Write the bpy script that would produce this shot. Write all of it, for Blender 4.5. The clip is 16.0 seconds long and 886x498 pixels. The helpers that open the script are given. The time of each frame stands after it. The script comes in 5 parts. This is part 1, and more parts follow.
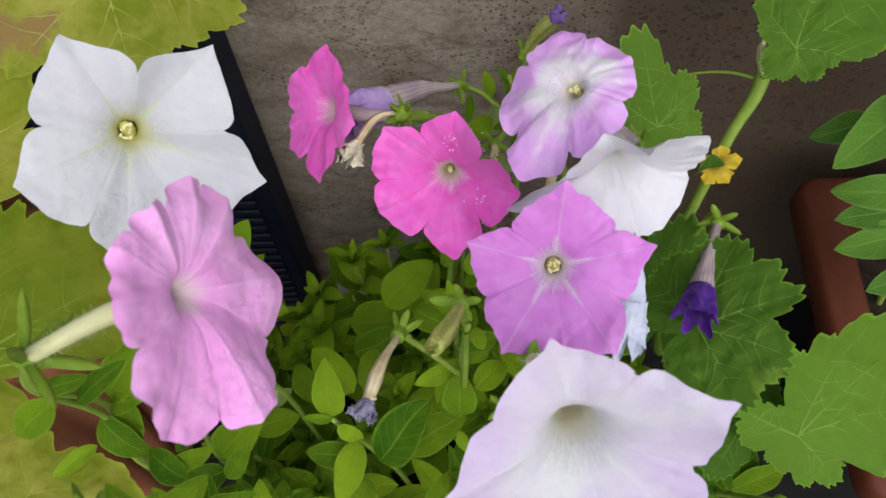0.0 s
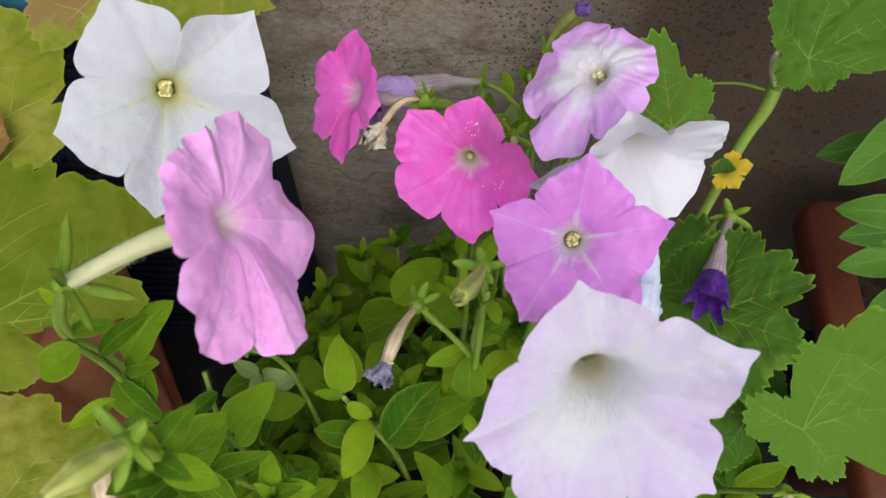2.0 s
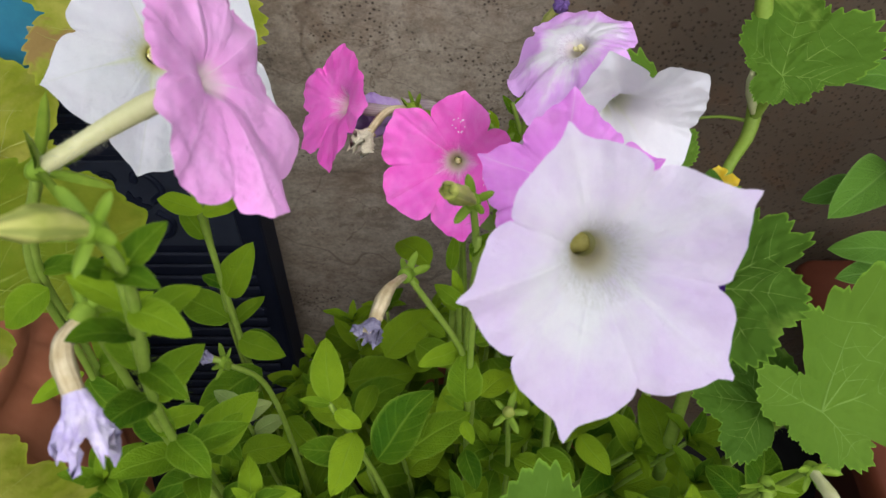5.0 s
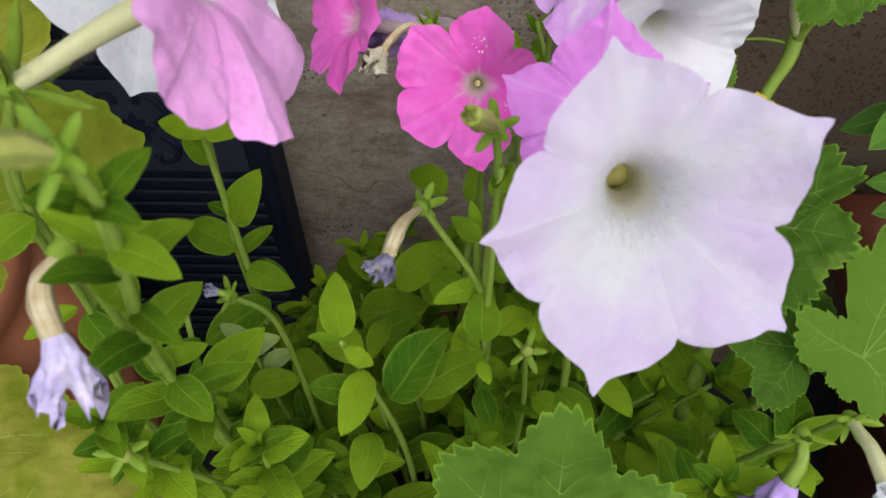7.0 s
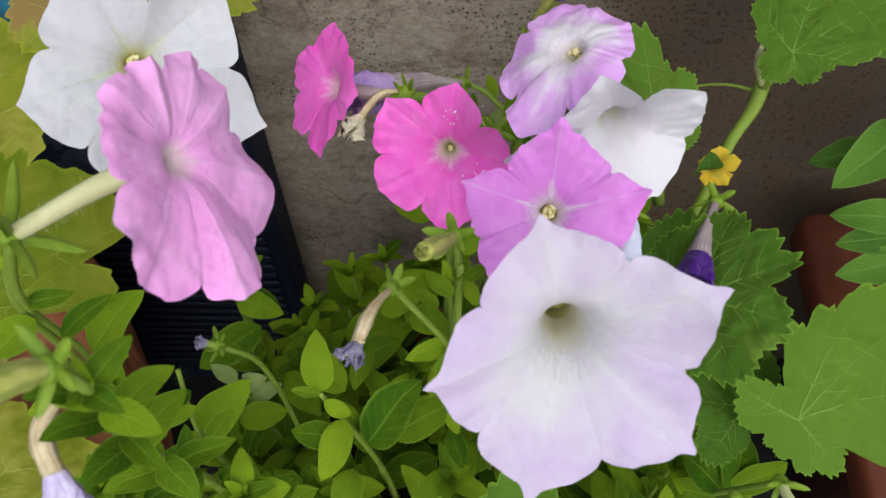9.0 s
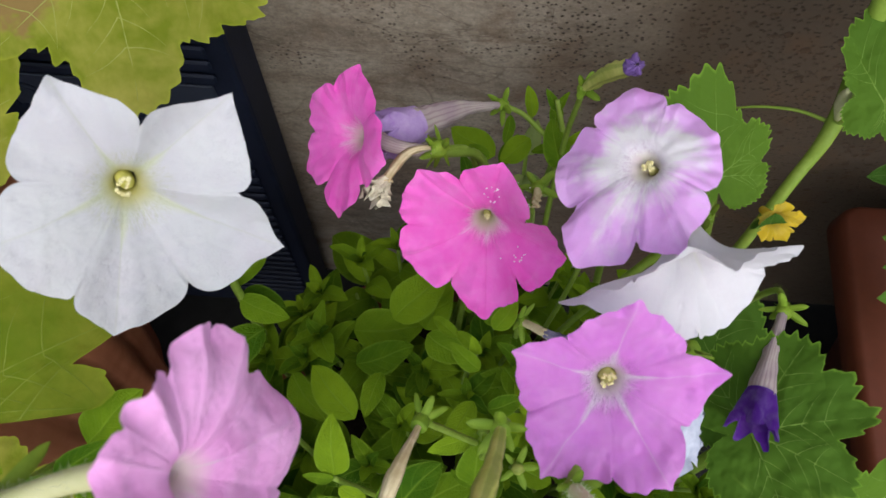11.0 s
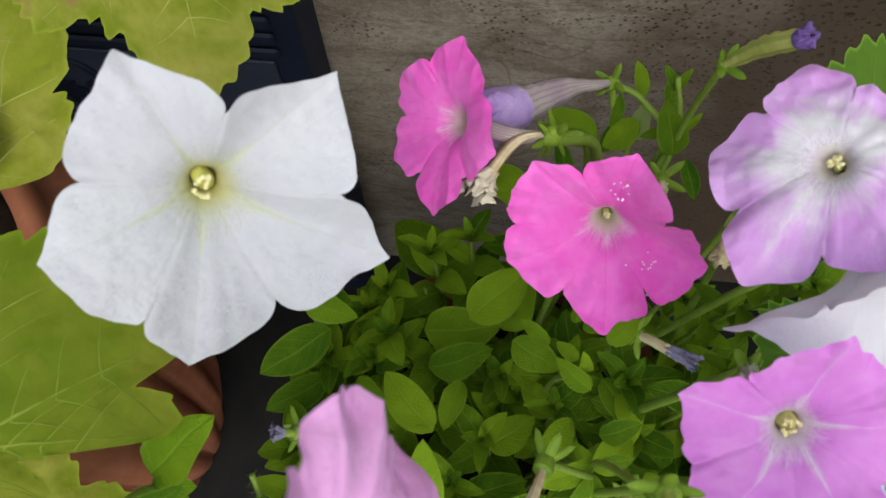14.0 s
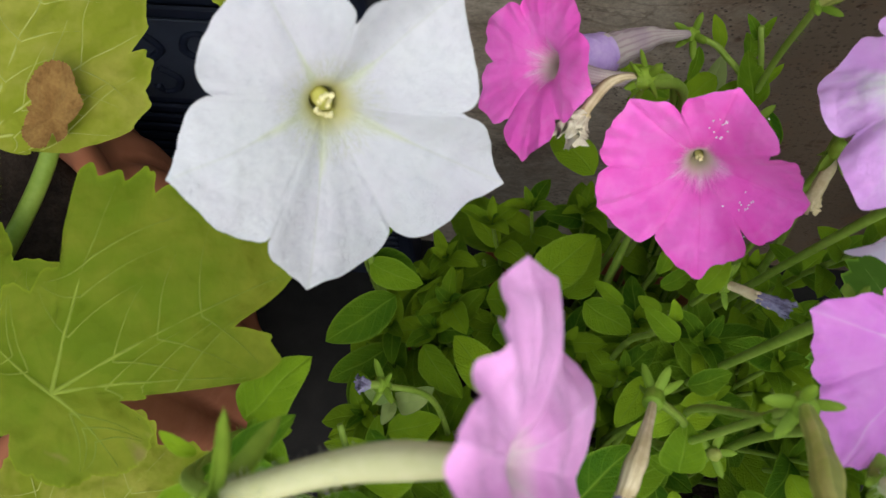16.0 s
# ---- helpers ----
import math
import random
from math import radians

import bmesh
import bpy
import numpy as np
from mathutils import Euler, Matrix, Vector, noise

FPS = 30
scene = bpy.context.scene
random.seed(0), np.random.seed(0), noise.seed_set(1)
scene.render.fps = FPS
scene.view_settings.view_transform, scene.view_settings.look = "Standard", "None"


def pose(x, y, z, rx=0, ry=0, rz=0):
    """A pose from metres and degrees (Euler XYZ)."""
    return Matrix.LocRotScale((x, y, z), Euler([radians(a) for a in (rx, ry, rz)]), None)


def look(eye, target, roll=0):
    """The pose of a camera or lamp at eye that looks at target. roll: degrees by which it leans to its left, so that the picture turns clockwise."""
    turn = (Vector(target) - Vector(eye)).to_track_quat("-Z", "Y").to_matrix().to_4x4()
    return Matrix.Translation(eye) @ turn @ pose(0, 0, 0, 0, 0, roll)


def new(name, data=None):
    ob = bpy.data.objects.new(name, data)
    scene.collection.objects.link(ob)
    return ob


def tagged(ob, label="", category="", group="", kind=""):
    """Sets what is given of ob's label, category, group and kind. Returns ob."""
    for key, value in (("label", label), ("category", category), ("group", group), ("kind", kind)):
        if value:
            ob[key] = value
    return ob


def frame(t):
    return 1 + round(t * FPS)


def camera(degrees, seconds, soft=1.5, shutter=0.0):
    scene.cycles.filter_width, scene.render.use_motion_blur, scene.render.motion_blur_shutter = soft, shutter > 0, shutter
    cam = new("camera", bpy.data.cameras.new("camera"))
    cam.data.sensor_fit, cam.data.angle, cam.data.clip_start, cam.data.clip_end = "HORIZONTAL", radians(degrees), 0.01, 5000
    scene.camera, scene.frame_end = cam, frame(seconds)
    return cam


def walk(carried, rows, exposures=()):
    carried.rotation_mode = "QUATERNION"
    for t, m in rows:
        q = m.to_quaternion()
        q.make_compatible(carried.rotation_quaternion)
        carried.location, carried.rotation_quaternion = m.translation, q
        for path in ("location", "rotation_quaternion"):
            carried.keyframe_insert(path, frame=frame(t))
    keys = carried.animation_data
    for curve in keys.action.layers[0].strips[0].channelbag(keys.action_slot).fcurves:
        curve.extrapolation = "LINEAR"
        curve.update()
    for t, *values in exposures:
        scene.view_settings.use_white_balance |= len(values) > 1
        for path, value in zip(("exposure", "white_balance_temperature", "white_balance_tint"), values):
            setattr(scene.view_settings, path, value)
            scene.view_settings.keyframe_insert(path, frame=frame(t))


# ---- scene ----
cam = camera(57.4, 16.0)
cam.data.dof.use_dof, cam.data.dof.focus_distance, cam.data.dof.aperture_fstop = True, 0.33, 32.0
PATH = [
    (0, (0.013, 0.23, 0.643), (-0.021, 1.123, -1.146), -2.8),
    (0.5, (0.013, 0.227, 0.64), (-0.02, 1.146, -1.136), -1.8),
    (1, (0.009, 0.221, 0.642), (-0.019, 1.164, -1.122), -0.1),
    (1.5, (0.006, 0.217, 0.642), (-0.019, 1.169, -1.117), 0.5),
    (2, (0.005, 0.209, 0.639), (-0.018, 1.181, -1.109), 0.6),
    (2.5, (0.005, 0.202, 0.631), (-0.01, 1.243, -1.076), 0.5),
    (3, (0.002, 0.191, 0.617), (0.002, 1.353, -1.011), 1.1),
    (3.5, (0.004, 0.178, 0.612), (0.009, 1.422, -0.954), 0.8),
    (4, (0.003, 0.163, 0.606), (0.007, 1.456, -0.92), 0.5),
    (4.5, (0.005, 0.158, 0.604), (-0.004, 1.48, -0.897), -0.3),
    (4.7, (0.007, 0.157, 0.599), (-0.003, 1.486, -0.895), -0.3),
    (6.8, (0.005, 0.172, 0.584), (-0.03, 1.365, -1.021), -0.6),
    (7, (0.005, 0.171, 0.581), (-0.035, 1.354, -1.031), -0.7),
    (7.5, (0.007, 0.174, 0.581), (-0.037, 1.354, -1.033), -0.5),
    (8, (0.007, 0.175, 0.584), (-0.045, 1.357, -1.029), -0.6),
    (8.5, (0.011, 0.181, 0.591), (-0.035, 1.341, -1.037), -0.6),
    (9, (0.016, 0.192, 0.62), (-0.029, 1.281, -1.056), -0.8),
    (9.5, (0.009, 0.199, 0.639), (-0.048, 1.179, -1.103), -1.2),
    (10, (-0.004, 0.236, 0.633), (-0.001, 1.027, -1.204), 2.5),
    (10.2, (-0.003, 0.249, 0.644), (0.01, 1.032, -1.197), 3.6),
    (12.3, (-0.004, 0.313, 0.601), (-0.028, 0.908, -1.308), 2.7),
    (12.5, (-0.006, 0.314, 0.6), (-0.031, 0.911, -1.309), 2.5),
    (13, (-0.014, 0.312, 0.596), (-0.052, 0.919, -1.309), 1.3),
    (13.5, (-0.025, 0.309, 0.596), (-0.083, 0.935, -1.303), -0.3),
    (14, (-0.028, 0.306, 0.598), (-0.099, 0.962, -1.29), -1.3),
    (14.5, (-0.045, 0.306, 0.593), (-0.15, 0.984, -1.286), -4.3),
    (15, (-0.062, 0.306, 0.592), (-0.2, 0.989, -1.283), -6.3),
    (15.5, (-0.063, 0.3, 0.59), (-0.2, 0.966, -1.291), -6.4),
    (16, (-0.048, 0.288, 0.591), (-0.164, 0.953, -1.291), -5.2),
]
EXPOSURE, KELVIN, TINT, SKY, SUN = 0.24, 5950.0, 8.0, 0.130, 1.75
walk(cam, [(t, look(eye, target, roll)) for t, eye, target, roll in PATH], [(0.0, EXPOSURE, KELVIN, TINT), (10.0, EXPOSURE, KELVIN, TINT), (12.5, EXPOSURE + 0.05, KELVIN, TINT - 3.0), (16.0, EXPOSURE + 0.06, KELVIN, TINT - 4.0)])

# ---- light: open shade under a bright, hazy sky ----
world = bpy.data.worlds.new("sky")
scene.world = world
world.use_nodes = True
wn = world.node_tree
sky = wn.nodes.new("ShaderNodeTexSky")
sky.sky_type, sky.sun_disc = "NISHITA", False
sky.sun_elevation, sky.sun_rotation = radians(50), radians(166)
sky.air_density, sky.dust_density, sky.ozone_density = 1.0, 4.0, 1.0
wn.links.new(sky.outputs[0], wn.nodes["Background"].inputs[0])
wn.nodes["Background"].inputs[1].default_value = SKY
sun_data = bpy.data.lights.new("sun", "SUN")
sun_data.energy, sun_data.angle, sun_data.color = SUN, radians(110), (1.0, 0.95, 0.88)
sun = new("sun", sun_data)
sun.matrix_world = look((0.5, -1.6, 2.7), (0.0, 0.35, 0.3))

GROUND, WALL_Y = -0.08, 0.532


# ---- materials ----
def material(name, rough=0.6, spec=0.3):
    m = bpy.data.materials.new(name)
    m.use_nodes = True
    nt = m.node_tree
    b = nt.nodes["Principled BSDF"]
    b.inputs["Roughness"].default_value = rough
    b.inputs["Specular IOR Level"].default_value = spec
    return m, nt, b


def coords(nt, scale=1.0, stretch=(1, 1, 1)):
    tc, mp = nt.nodes.new("ShaderNodeTexCoord"), nt.nodes.new("ShaderNodeMapping")
    mp.inputs["Scale"].default_value = [scale * v for v in stretch]
    nt.links.new(tc.outputs["Object"], mp.inputs["Vector"])
    return mp.outputs[0]


def noise_tex(nt, vec, scale, detail=4.0, rough=0.55, distortion=0.0):
    n = nt.nodes.new("ShaderNodeTexNoise")
    n.inputs["Scale"].default_value, n.inputs["Detail"].default_value = scale, detail
    n.inputs["Roughness"].default_value, n.inputs["Distortion"].default_value = rough, distortion
    if vec is not None:
        nt.links.new(vec, n.inputs["Vector"])
    return n.outputs[0]


def ramp(nt, fac, stops):
    r = nt.nodes.new("ShaderNodeValToRGB")
    while len(r.color_ramp.elements) < len(stops):
        r.color_ramp.elements.new(0.5)
    for e, (p, c) in zip(r.color_ramp.elements, stops):
        e.position = p
        e.color = (c, c, c, 1) if isinstance(c, (int, float)) else (*c, 1)
    nt.links.new(fac, r.inputs[0])
    return r.outputs[0]


def mix(nt, fac, a, b, mode="MIX"):
    m = nt.nodes.new("ShaderNodeMix")
    m.data_type, m.blend_type = "RGBA", mode
    for sock, v in ((m.inputs[0], fac), (m.inputs[6], a), (m.inputs[7], b)):
        if isinstance(v, (int, float)):
            sock.default_value = v
        elif isinstance(v, tuple):
            sock.default_value = (*v, 1)
        else:
            nt.links.new(v, sock)
    return m.outputs[2]


def calc(nt, op, a, b=0.0):
    m = nt.nodes.new("ShaderNodeMath")
    m.operation = op
    for sock, v in zip(m.inputs, (a, b)):
        if isinstance(v, (int, float)):
            sock.default_value = v
        else:
            nt.links.new(v, sock)
    return m.outputs[0]


def attribute(nt, name):
    a = nt.nodes.new("ShaderNodeAttribute")
    a.attribute_name = name
    return a.outputs["Fac"]


def bump(nt, b, height, strength, distance):
    n = nt.nodes.new("ShaderNodeBump")
    n.inputs["Strength"].default_value, n.inputs["Distance"].default_value = strength, distance
    nt.links.new(height, n.inputs["Height"])
    nt.links.new(n.outputs[0], b.inputs["Normal"])
    return n.outputs[0]


def thin(m, nt, b, colour, share, normal=None):
    """A thin living sheet: light also passes through it."""
    t = nt.nodes.new("ShaderNodeBsdfTranslucent")
    s = nt.nodes.new("ShaderNodeMixShader")
    s.inputs[0].default_value = share
    nt.links.new(colour, t.inputs[0])
    nt.links.new(colour, b.inputs["Base Color"])
    if normal:
        nt.links.new(normal, t.inputs["Normal"])
    nt.links.new(b.outputs[0], s.inputs[1])
    nt.links.new(t.outputs[0], s.inputs[2])
    nt.links.new(s.outputs[0], nt.nodes["Material Output"].inputs[0])
    return m


def petal_material(name, limb, limb_2, throat, heart, reach, streak=0.25, star=0.2, blotch=0.5, rib_tint=None, rib_share=0.4, cloudy=0.35, dark=None, share=0.34):
    """A petunia's face: heart colour in the throat, a pale star that runs out along the five ribs, the limb's own colour beyond."""
    m, nt, b = material(name, 0.55, 0.2)
    s, u, th = attribute(nt, "s"), attribute(nt, "u"), attribute(nt, "th")
    vec = coords(nt)
    cloud = noise_tex(nt, vec, 45, 3)
    body = mix(nt, ramp(nt, cloud, [(0.5 - 0.2 * blotch, 0.0), (0.5 + 0.25 * blotch, 1.0)]), limb, limb_2)
    # fine streaks that fan out from the throat
    comb = nt.nodes.new("ShaderNodeCombineXYZ")
    nt.links.new(calc(nt, "MULTIPLY", th, 3.2), comb.inputs[0])
    nt.links.new(calc(nt, "MULTIPLY", s, 1.6), comb.inputs[1])
    fan = noise_tex(nt, comb.outputs[0], 2.2, 5, 0.65, 0.3)
    rib = calc(nt, "POWER", calc(nt, "SUBTRACT", 1.0, calc(nt, "ABSOLUTE", u)), 6.0)
    edge = calc(nt, "ADD", s, calc(nt, "MULTIPLY", calc(nt, "SUBTRACT", fan, 0.5), 2 * streak))
    edge = calc(nt, "SUBTRACT", edge, calc(nt, "MULTIPLY", rib, star))
    edge = calc(nt, "ADD", edge, calc(nt, "MULTIPLY", calc(nt, "SUBTRACT", cloud, 0.5), cloudy))
    col = mix(nt, ramp(nt, edge, [(reach * 0.35, 0.0), (reach, 1.0)]), throat, body)
    if rib_tint:
        line = calc(nt, "POWER", calc(nt, "SUBTRACT", 1.0, calc(nt, "ABSOLUTE", u)), 75.0)
        col = mix(nt, calc(nt, "MULTIPLY", calc(nt, "MULTIPLY", line, rib_share), ramp(nt, s, [(0.1, 1.0), (1.0, 0.35)])), col, rib_tint)
    col = mix(nt, ramp(nt, s, [(0.075, 1.0), (0.19, 0.0)]), col, heart)
    veins = ramp(nt, noise_tex(nt, comb.outputs[0], 19.0, 2, 0.5, 0.8), [(0.46, 0.0), (0.5, 1.0), (0.54, 0.0)])
    col = mix(nt, calc(nt, "MULTIPLY", veins, 0.16), col, tuple(0.7 * v for v in limb_2))
    # soft mottling between the veins, paler where the tissue is thin
    mottle = noise_tex(nt, vec, 170, 4, 0.6, 0.4)
    col = mix(nt, calc(nt, "MULTIPLY", ramp(nt, mottle, [(0.45, 0.0), (0.75, 1.0)]), 0.22), col, tuple(min(0.95, v + 0.35 * (0.95 - v)) for v in limb))
    col = mix(nt, calc(nt, "MULTIPLY", ramp(nt, mottle, [(0.25, 1.0), (0.5, 0.0)]), 0.18), col, tuple(0.90 * v for v in limb_2))
    if dark:
        lines = ramp(nt, noise_tex(nt, comb.outputs[0], 9.0, 2, 0.5, 0.4), [(0.44, 0.0), (0.5, 1.0), (0.56, 0.0)])
        col = mix(nt, calc(nt, "MULTIPLY", calc(nt, "MULTIPLY", lines, 0.8), ramp(nt, s, [(0.13, 0.0), (0.17, 1.0), (0.24, 0.7), (0.34, 0.0)])), col, dark)
    h = calc(nt, "ADD", calc(nt, "MULTIPLY", veins, 0.10), calc(nt, "ADD", calc(nt, "MULTIPLY", noise_tex(nt, vec, 260, 5), 0.7), calc(nt, "MULTIPLY", noise_tex(nt, vec, 85, 3), 0.9)))
    nrm = bump(nt, b, h, 0.6, 0.0014)
    b.inputs["Sheen Weight"].default_value = 0.08
    return thin(m, nt, b, col, share, nrm)


def leaf_material(name, dark, light, vein, fade=None, spots=None):
    """Soft green leaf: paler midrib and side veins, each leaf a little different."""
    m, nt, b = material(name, 0.62, 0.06)
    vec = coords(nt)
    info = nt.nodes.new("ShaderNodeObjectInfo")
    n1 = noise_tex(nt, vec, 1.6 if not spots else 26, 4)
    f = calc(nt, "ADD", calc(nt, "MULTIPLY", n1, 0.5), calc(nt, "MULTIPLY", info.outputs["Random"], 0.6))
    col = mix(nt, ramp(nt, f, [(0.2, 0.0), (0.85, 1.0)]), dark, light)
    if fade:
        patch = calc(nt, "ADD", calc(nt, "MULTIPLY", noise_tex(nt, vec, 26, 4, 0.6, 0.6), 0.75), calc(nt, "MULTIPLY", noise_tex(nt, vec, 140, 4, 0.6), 0.25))
        col = mix(nt, ramp(nt, patch, [(0.42, 0.0), (0.66, 0.85)]), col, fade)
    if spots:
        dry = noise_tex(nt, vec, 15, 5, 0.6, 0.8)
        col = mix(nt, ramp(nt, dry, [(0.575, 0.0), (0.615, 0.9)]), col, spots)
    u, s = attribute(nt, "u"), attribute(nt, "s")
    rib = ramp(nt, calc(nt, "ABSOLUTE", u), [(0.0, 1.0), (0.09, 0.0)])
    side = nt.nodes.new("ShaderNodeTexWave")
    side.inputs["Scale"].default_value, side.inputs["Distortion"].default_value = 1.0, 1.2
    comb = nt.nodes.new("ShaderNodeCombineXYZ")
    nt.links.new(calc(nt, "SUBTRACT", calc(nt, "MULTIPLY", s, 1.9), calc(nt, "MULTIPLY", calc(nt, "ABSOLUTE", u), 0.6)), comb.inputs[0])
    nt.links.new(comb.outputs[0], side.inputs["Vector"])
    fine = ramp(nt, side.outputs["Fac"], [(0.86, 0.0), (0.99, 1.0)])
    line = calc(nt, "MAXIMUM", rib, calc(nt, "MULTIPLY", fine, 0.0 if spots else 0.22))
    col = mix(nt, calc(nt, "MULTIPLY", line, 0.5), col, vein)
    if not spots:
        col = mix(nt, ramp(nt, calc(nt, "ABSOLUTE", u), [(0.84, 0.0), (1.0, 0.55)]), col, vein)
    if spots:
        col = mix(nt, ramp(nt, calc(nt, "MULTIPLY", s, 0.3333), [(0.965, 0.0), (0.998, 0.25 if fade else 0.7)]), col, tuple(min(1.0, 1.9 * q) for q in light))
    grain = noise_tex(nt, vec, 35 if not spots else 380, 4)
    if spots:
        quilt = nt.nodes.new("ShaderNodeTexVoronoi")
        quilt.feature = "SMOOTH_F1"
        quilt.inputs["Scale"].default_value = 150
        nt.links.new(vec, quilt.inputs["Vector"])
        grain = calc(nt, "ADD", calc(nt, "MULTIPLY", grain, 0.35), calc(nt, "ADD", calc(nt, "MULTIPLY", noise_tex(nt, vec, 70, 3), 2.6), calc(nt, "MULTIPLY", quilt.outputs["Distance"], -1.2)))
    h = calc(nt, "SUBTRACT", calc(nt, "MULTIPLY", grain, 0.5), calc(nt, "MULTIPLY", line, 0.6))
    nrm = bump(nt, b, h, 0.32 if not spots else 0.9, 0.02 if not spots else 0.0014)
    return thin(m, nt, b, col, 0.28, nrm)


def plain(name, a, c, scale, rough=0.6, spec=0.3, depth=0.0006, fine=6.0):
    """Two tones mixed at two scales, with a little relief."""
    m, nt, b = material(name, rough, spec)
    vec = coords(nt)
    f = calc(nt, "ADD", calc(nt, "MULTIPLY", noise_tex(nt, vec, scale, 5), 0.65), calc(nt, "MULTIPLY", noise_tex(nt, vec, scale * fine, 3), 0.35))
    nt.links.new(mix(nt, ramp(nt, f, [(0.35, 0.0), (0.65, 1.0)]), a, c), b.inputs["Base Color"])
    bump(nt, b, f, 0.5, depth)
    return m


WHITE = petal_material("white_petal", (0.775, 0.79, 0.80), (0.76, 0.75, 0.79), (0.75, 0.79, 0.61), (0.64, 0.60, 0.12), 0.24, 0.08, 0.25, rib_tint=(0.56, 0.60, 0.40), rib_share=0.5, dark=(0.55, 0.58, 0.30))
WHITE_SIDE = petal_material("white_side_petal", (0.77, 0.755, 0.785), (0.75, 0.735, 0.775), (0.76, 0.77, 0.71), (0.55, 0.57, 0.28), 0.2, 0.08, 0.1, share=0.14)
HOT_PINK = petal_material("hot_pink_petal", (0.90, 0.165, 0.64), (0.88, 0.105, 0.57), (0.88, 0.58, 0.76), (0.52, 0.48, 0.28), 0.24, 0.14, 0.10, rib_tint=(0.70, 0.05, 0.38), rib_share=0.65, dark=(0.50, 0.08, 0.32), share=0.12)
SOFT_PINK = petal_material("soft_pink_petal", (0.89, 0.430, 0.79), (0.88, 0.360, 0.76), (0.82, 0.60, 0.74), (0.80, 0.66, 0.64), 0.08, 0.18, 0.16, rib_tint=(0.90, 0.66, 0.82), rib_share=0.5, share=0.10)
ORCHID = petal_material("orchid_petal", (0.80, 0.30, 0.80), (0.76, 0.24, 0.78), (0.84, 0.68, 0.83), (0.58, 0.50, 0.46), 0.26, 0.16, 0.24, rib_tint=(0.87, 0.68, 0.86), rib_share=0.8, dark=(0.30, 0.12, 0.30), share=0.25)
LAVENDER = petal_material("lavender_petal", (0.77, 0.46, 0.86), (0.77, 0.35, 0.83), (0.82, 0.80, 0.80), (0.62, 0.57, 0.42), 0.66, 0.34, 0.14, 0.8, rib_tint=(0.82, 0.72, 0.85), rib_share=0.35, cloudy=1.7, dark=(0.40, 0.26, 0.38), share=0.10)
PALE = petal_material("pale_lilac_petal", (0.755, 0.65, 0.82), (0.72, 0.575, 0.81), (0.80, 0.80, 0.79), (0.60, 0.55, 0.26), 0.82, 0.16, 0.12, 0.9, rib_tint=(0.80, 0.76, 0.82), rib_share=0.3, cloudy=1.1, dark=(0.50, 0.50, 0.38))
VIOLET = petal_material("violet_petal", (0.11, 0.02, 0.30), (0.07, 0.01, 0.22), (0.13, 0.03, 0.34), (0.04, 0.01, 0.12), 0.3, 0.1, 0.1)
YELLOW = petal_material("yellow_petal", (0.84, 0.63, 0.03), (0.80, 0.55, 0.02), (0.78, 0.57, 0.02), (0.6, 0.35, 0.01), 0.3)
LEAF = leaf_material("petunia_leaf", (0.036, 0.106, 0.004), (0.228, 0.350, 0.010), (0.22, 0.34, 0.03))
LEAF_OLD = leaf_material("petunia_pale_leaf", (0.20, 0.31, 0.075), (0.34, 0.42, 0.13), (0.34, 0.40, 0.16))
BROAD = leaf_material("broad_leaf", (0.075, 0.17, 0.022), (0.13, 0.27, 0.032), (0.20, 0.34, 0.08))
SQUASH = leaf_material("squash_leaf", (0.068, 0.144, 0.014), (0.116, 0.212, 0.020), (0.17, 0.28, 0.06), None, (0.17, 0.28, 0.035))
SQUASH_DULL = leaf_material("squash_olive_leaf", (0.105, 0.158, 0.007), (0.165, 0.218, 0.009), (0.22, 0.26, 0.045), (0.215, 0.232, 0.020), (0.22, 0.19, 0.05))
SQUASH_PALE = leaf_material("squash_yellowing_leaf", (0.165, 0.210, 0.012), (0.250, 0.285, 0.020), (0.30, 0.33, 0.06), (0.41, 0.38, 0.075), (0.27, 0.17, 0.062))
STEM = plain("green_stem", (0.16, 0.25, 0.022), (0.24, 0.33, 0.050), 60, 0.55, 0.25, 0.0004)
SEPAL = plain("sepal_green", (0.125, 0.215, 0.014), (0.220, 0.325, 0.028), 80, 0.6, 0.2, 0.0004)
VEIN = plain("leaf_vein", (0.135, 0.236, 0.030), (0.165, 0.268, 0.042), 90, 0.6, 0.15, 0.0003)
VEIN_PALE = plain("yellowing_vein", (0.150, 0.200, 0.016), (0.190, 0.240, 0.024), 90, 0.6, 0.15, 0.0003)
VEIN_CREAM = plain("cream_vein", (0.27, 0.30, 0.05), (0.36, 0.38, 0.10), 90, 0.6, 0.15, 0.0003)
TUBE_PALE = plain("pale_tube", (0.48, 0.49, 0.22), (0.60, 0.58, 0.33), 70, 0.6, 0.2, 0.0004)
HAIR = plain("pale_hair", (0.62, 0.66, 0.44), (0.74, 0.76, 0.58), 90, 0.6, 0.2, 0.0001)
TUBE_WHITE = plain("white_tube", (0.80, 0.80, 0.78), (0.86, 0.85, 0.84), 70, 0.6, 0.2, 0.0004)
DRY = plain("dry_petal", (0.46, 0.37, 0.19), (0.64, 0.55, 0.34), 160, 0.8, 0.1, 0.0012)
DRY_CREAM = plain("crumbling_cream_petal", (0.50, 0.44, 0.30), (0.74, 0.69, 0.54), 320, 0.85, 0.1, 0.0016)
DRY_LEAF = plain("dry_brown_leaf", (0.125, 0.060, 0.016), (0.245, 0.145, 0.042), 130, 0.8, 0.1, 0.0012)
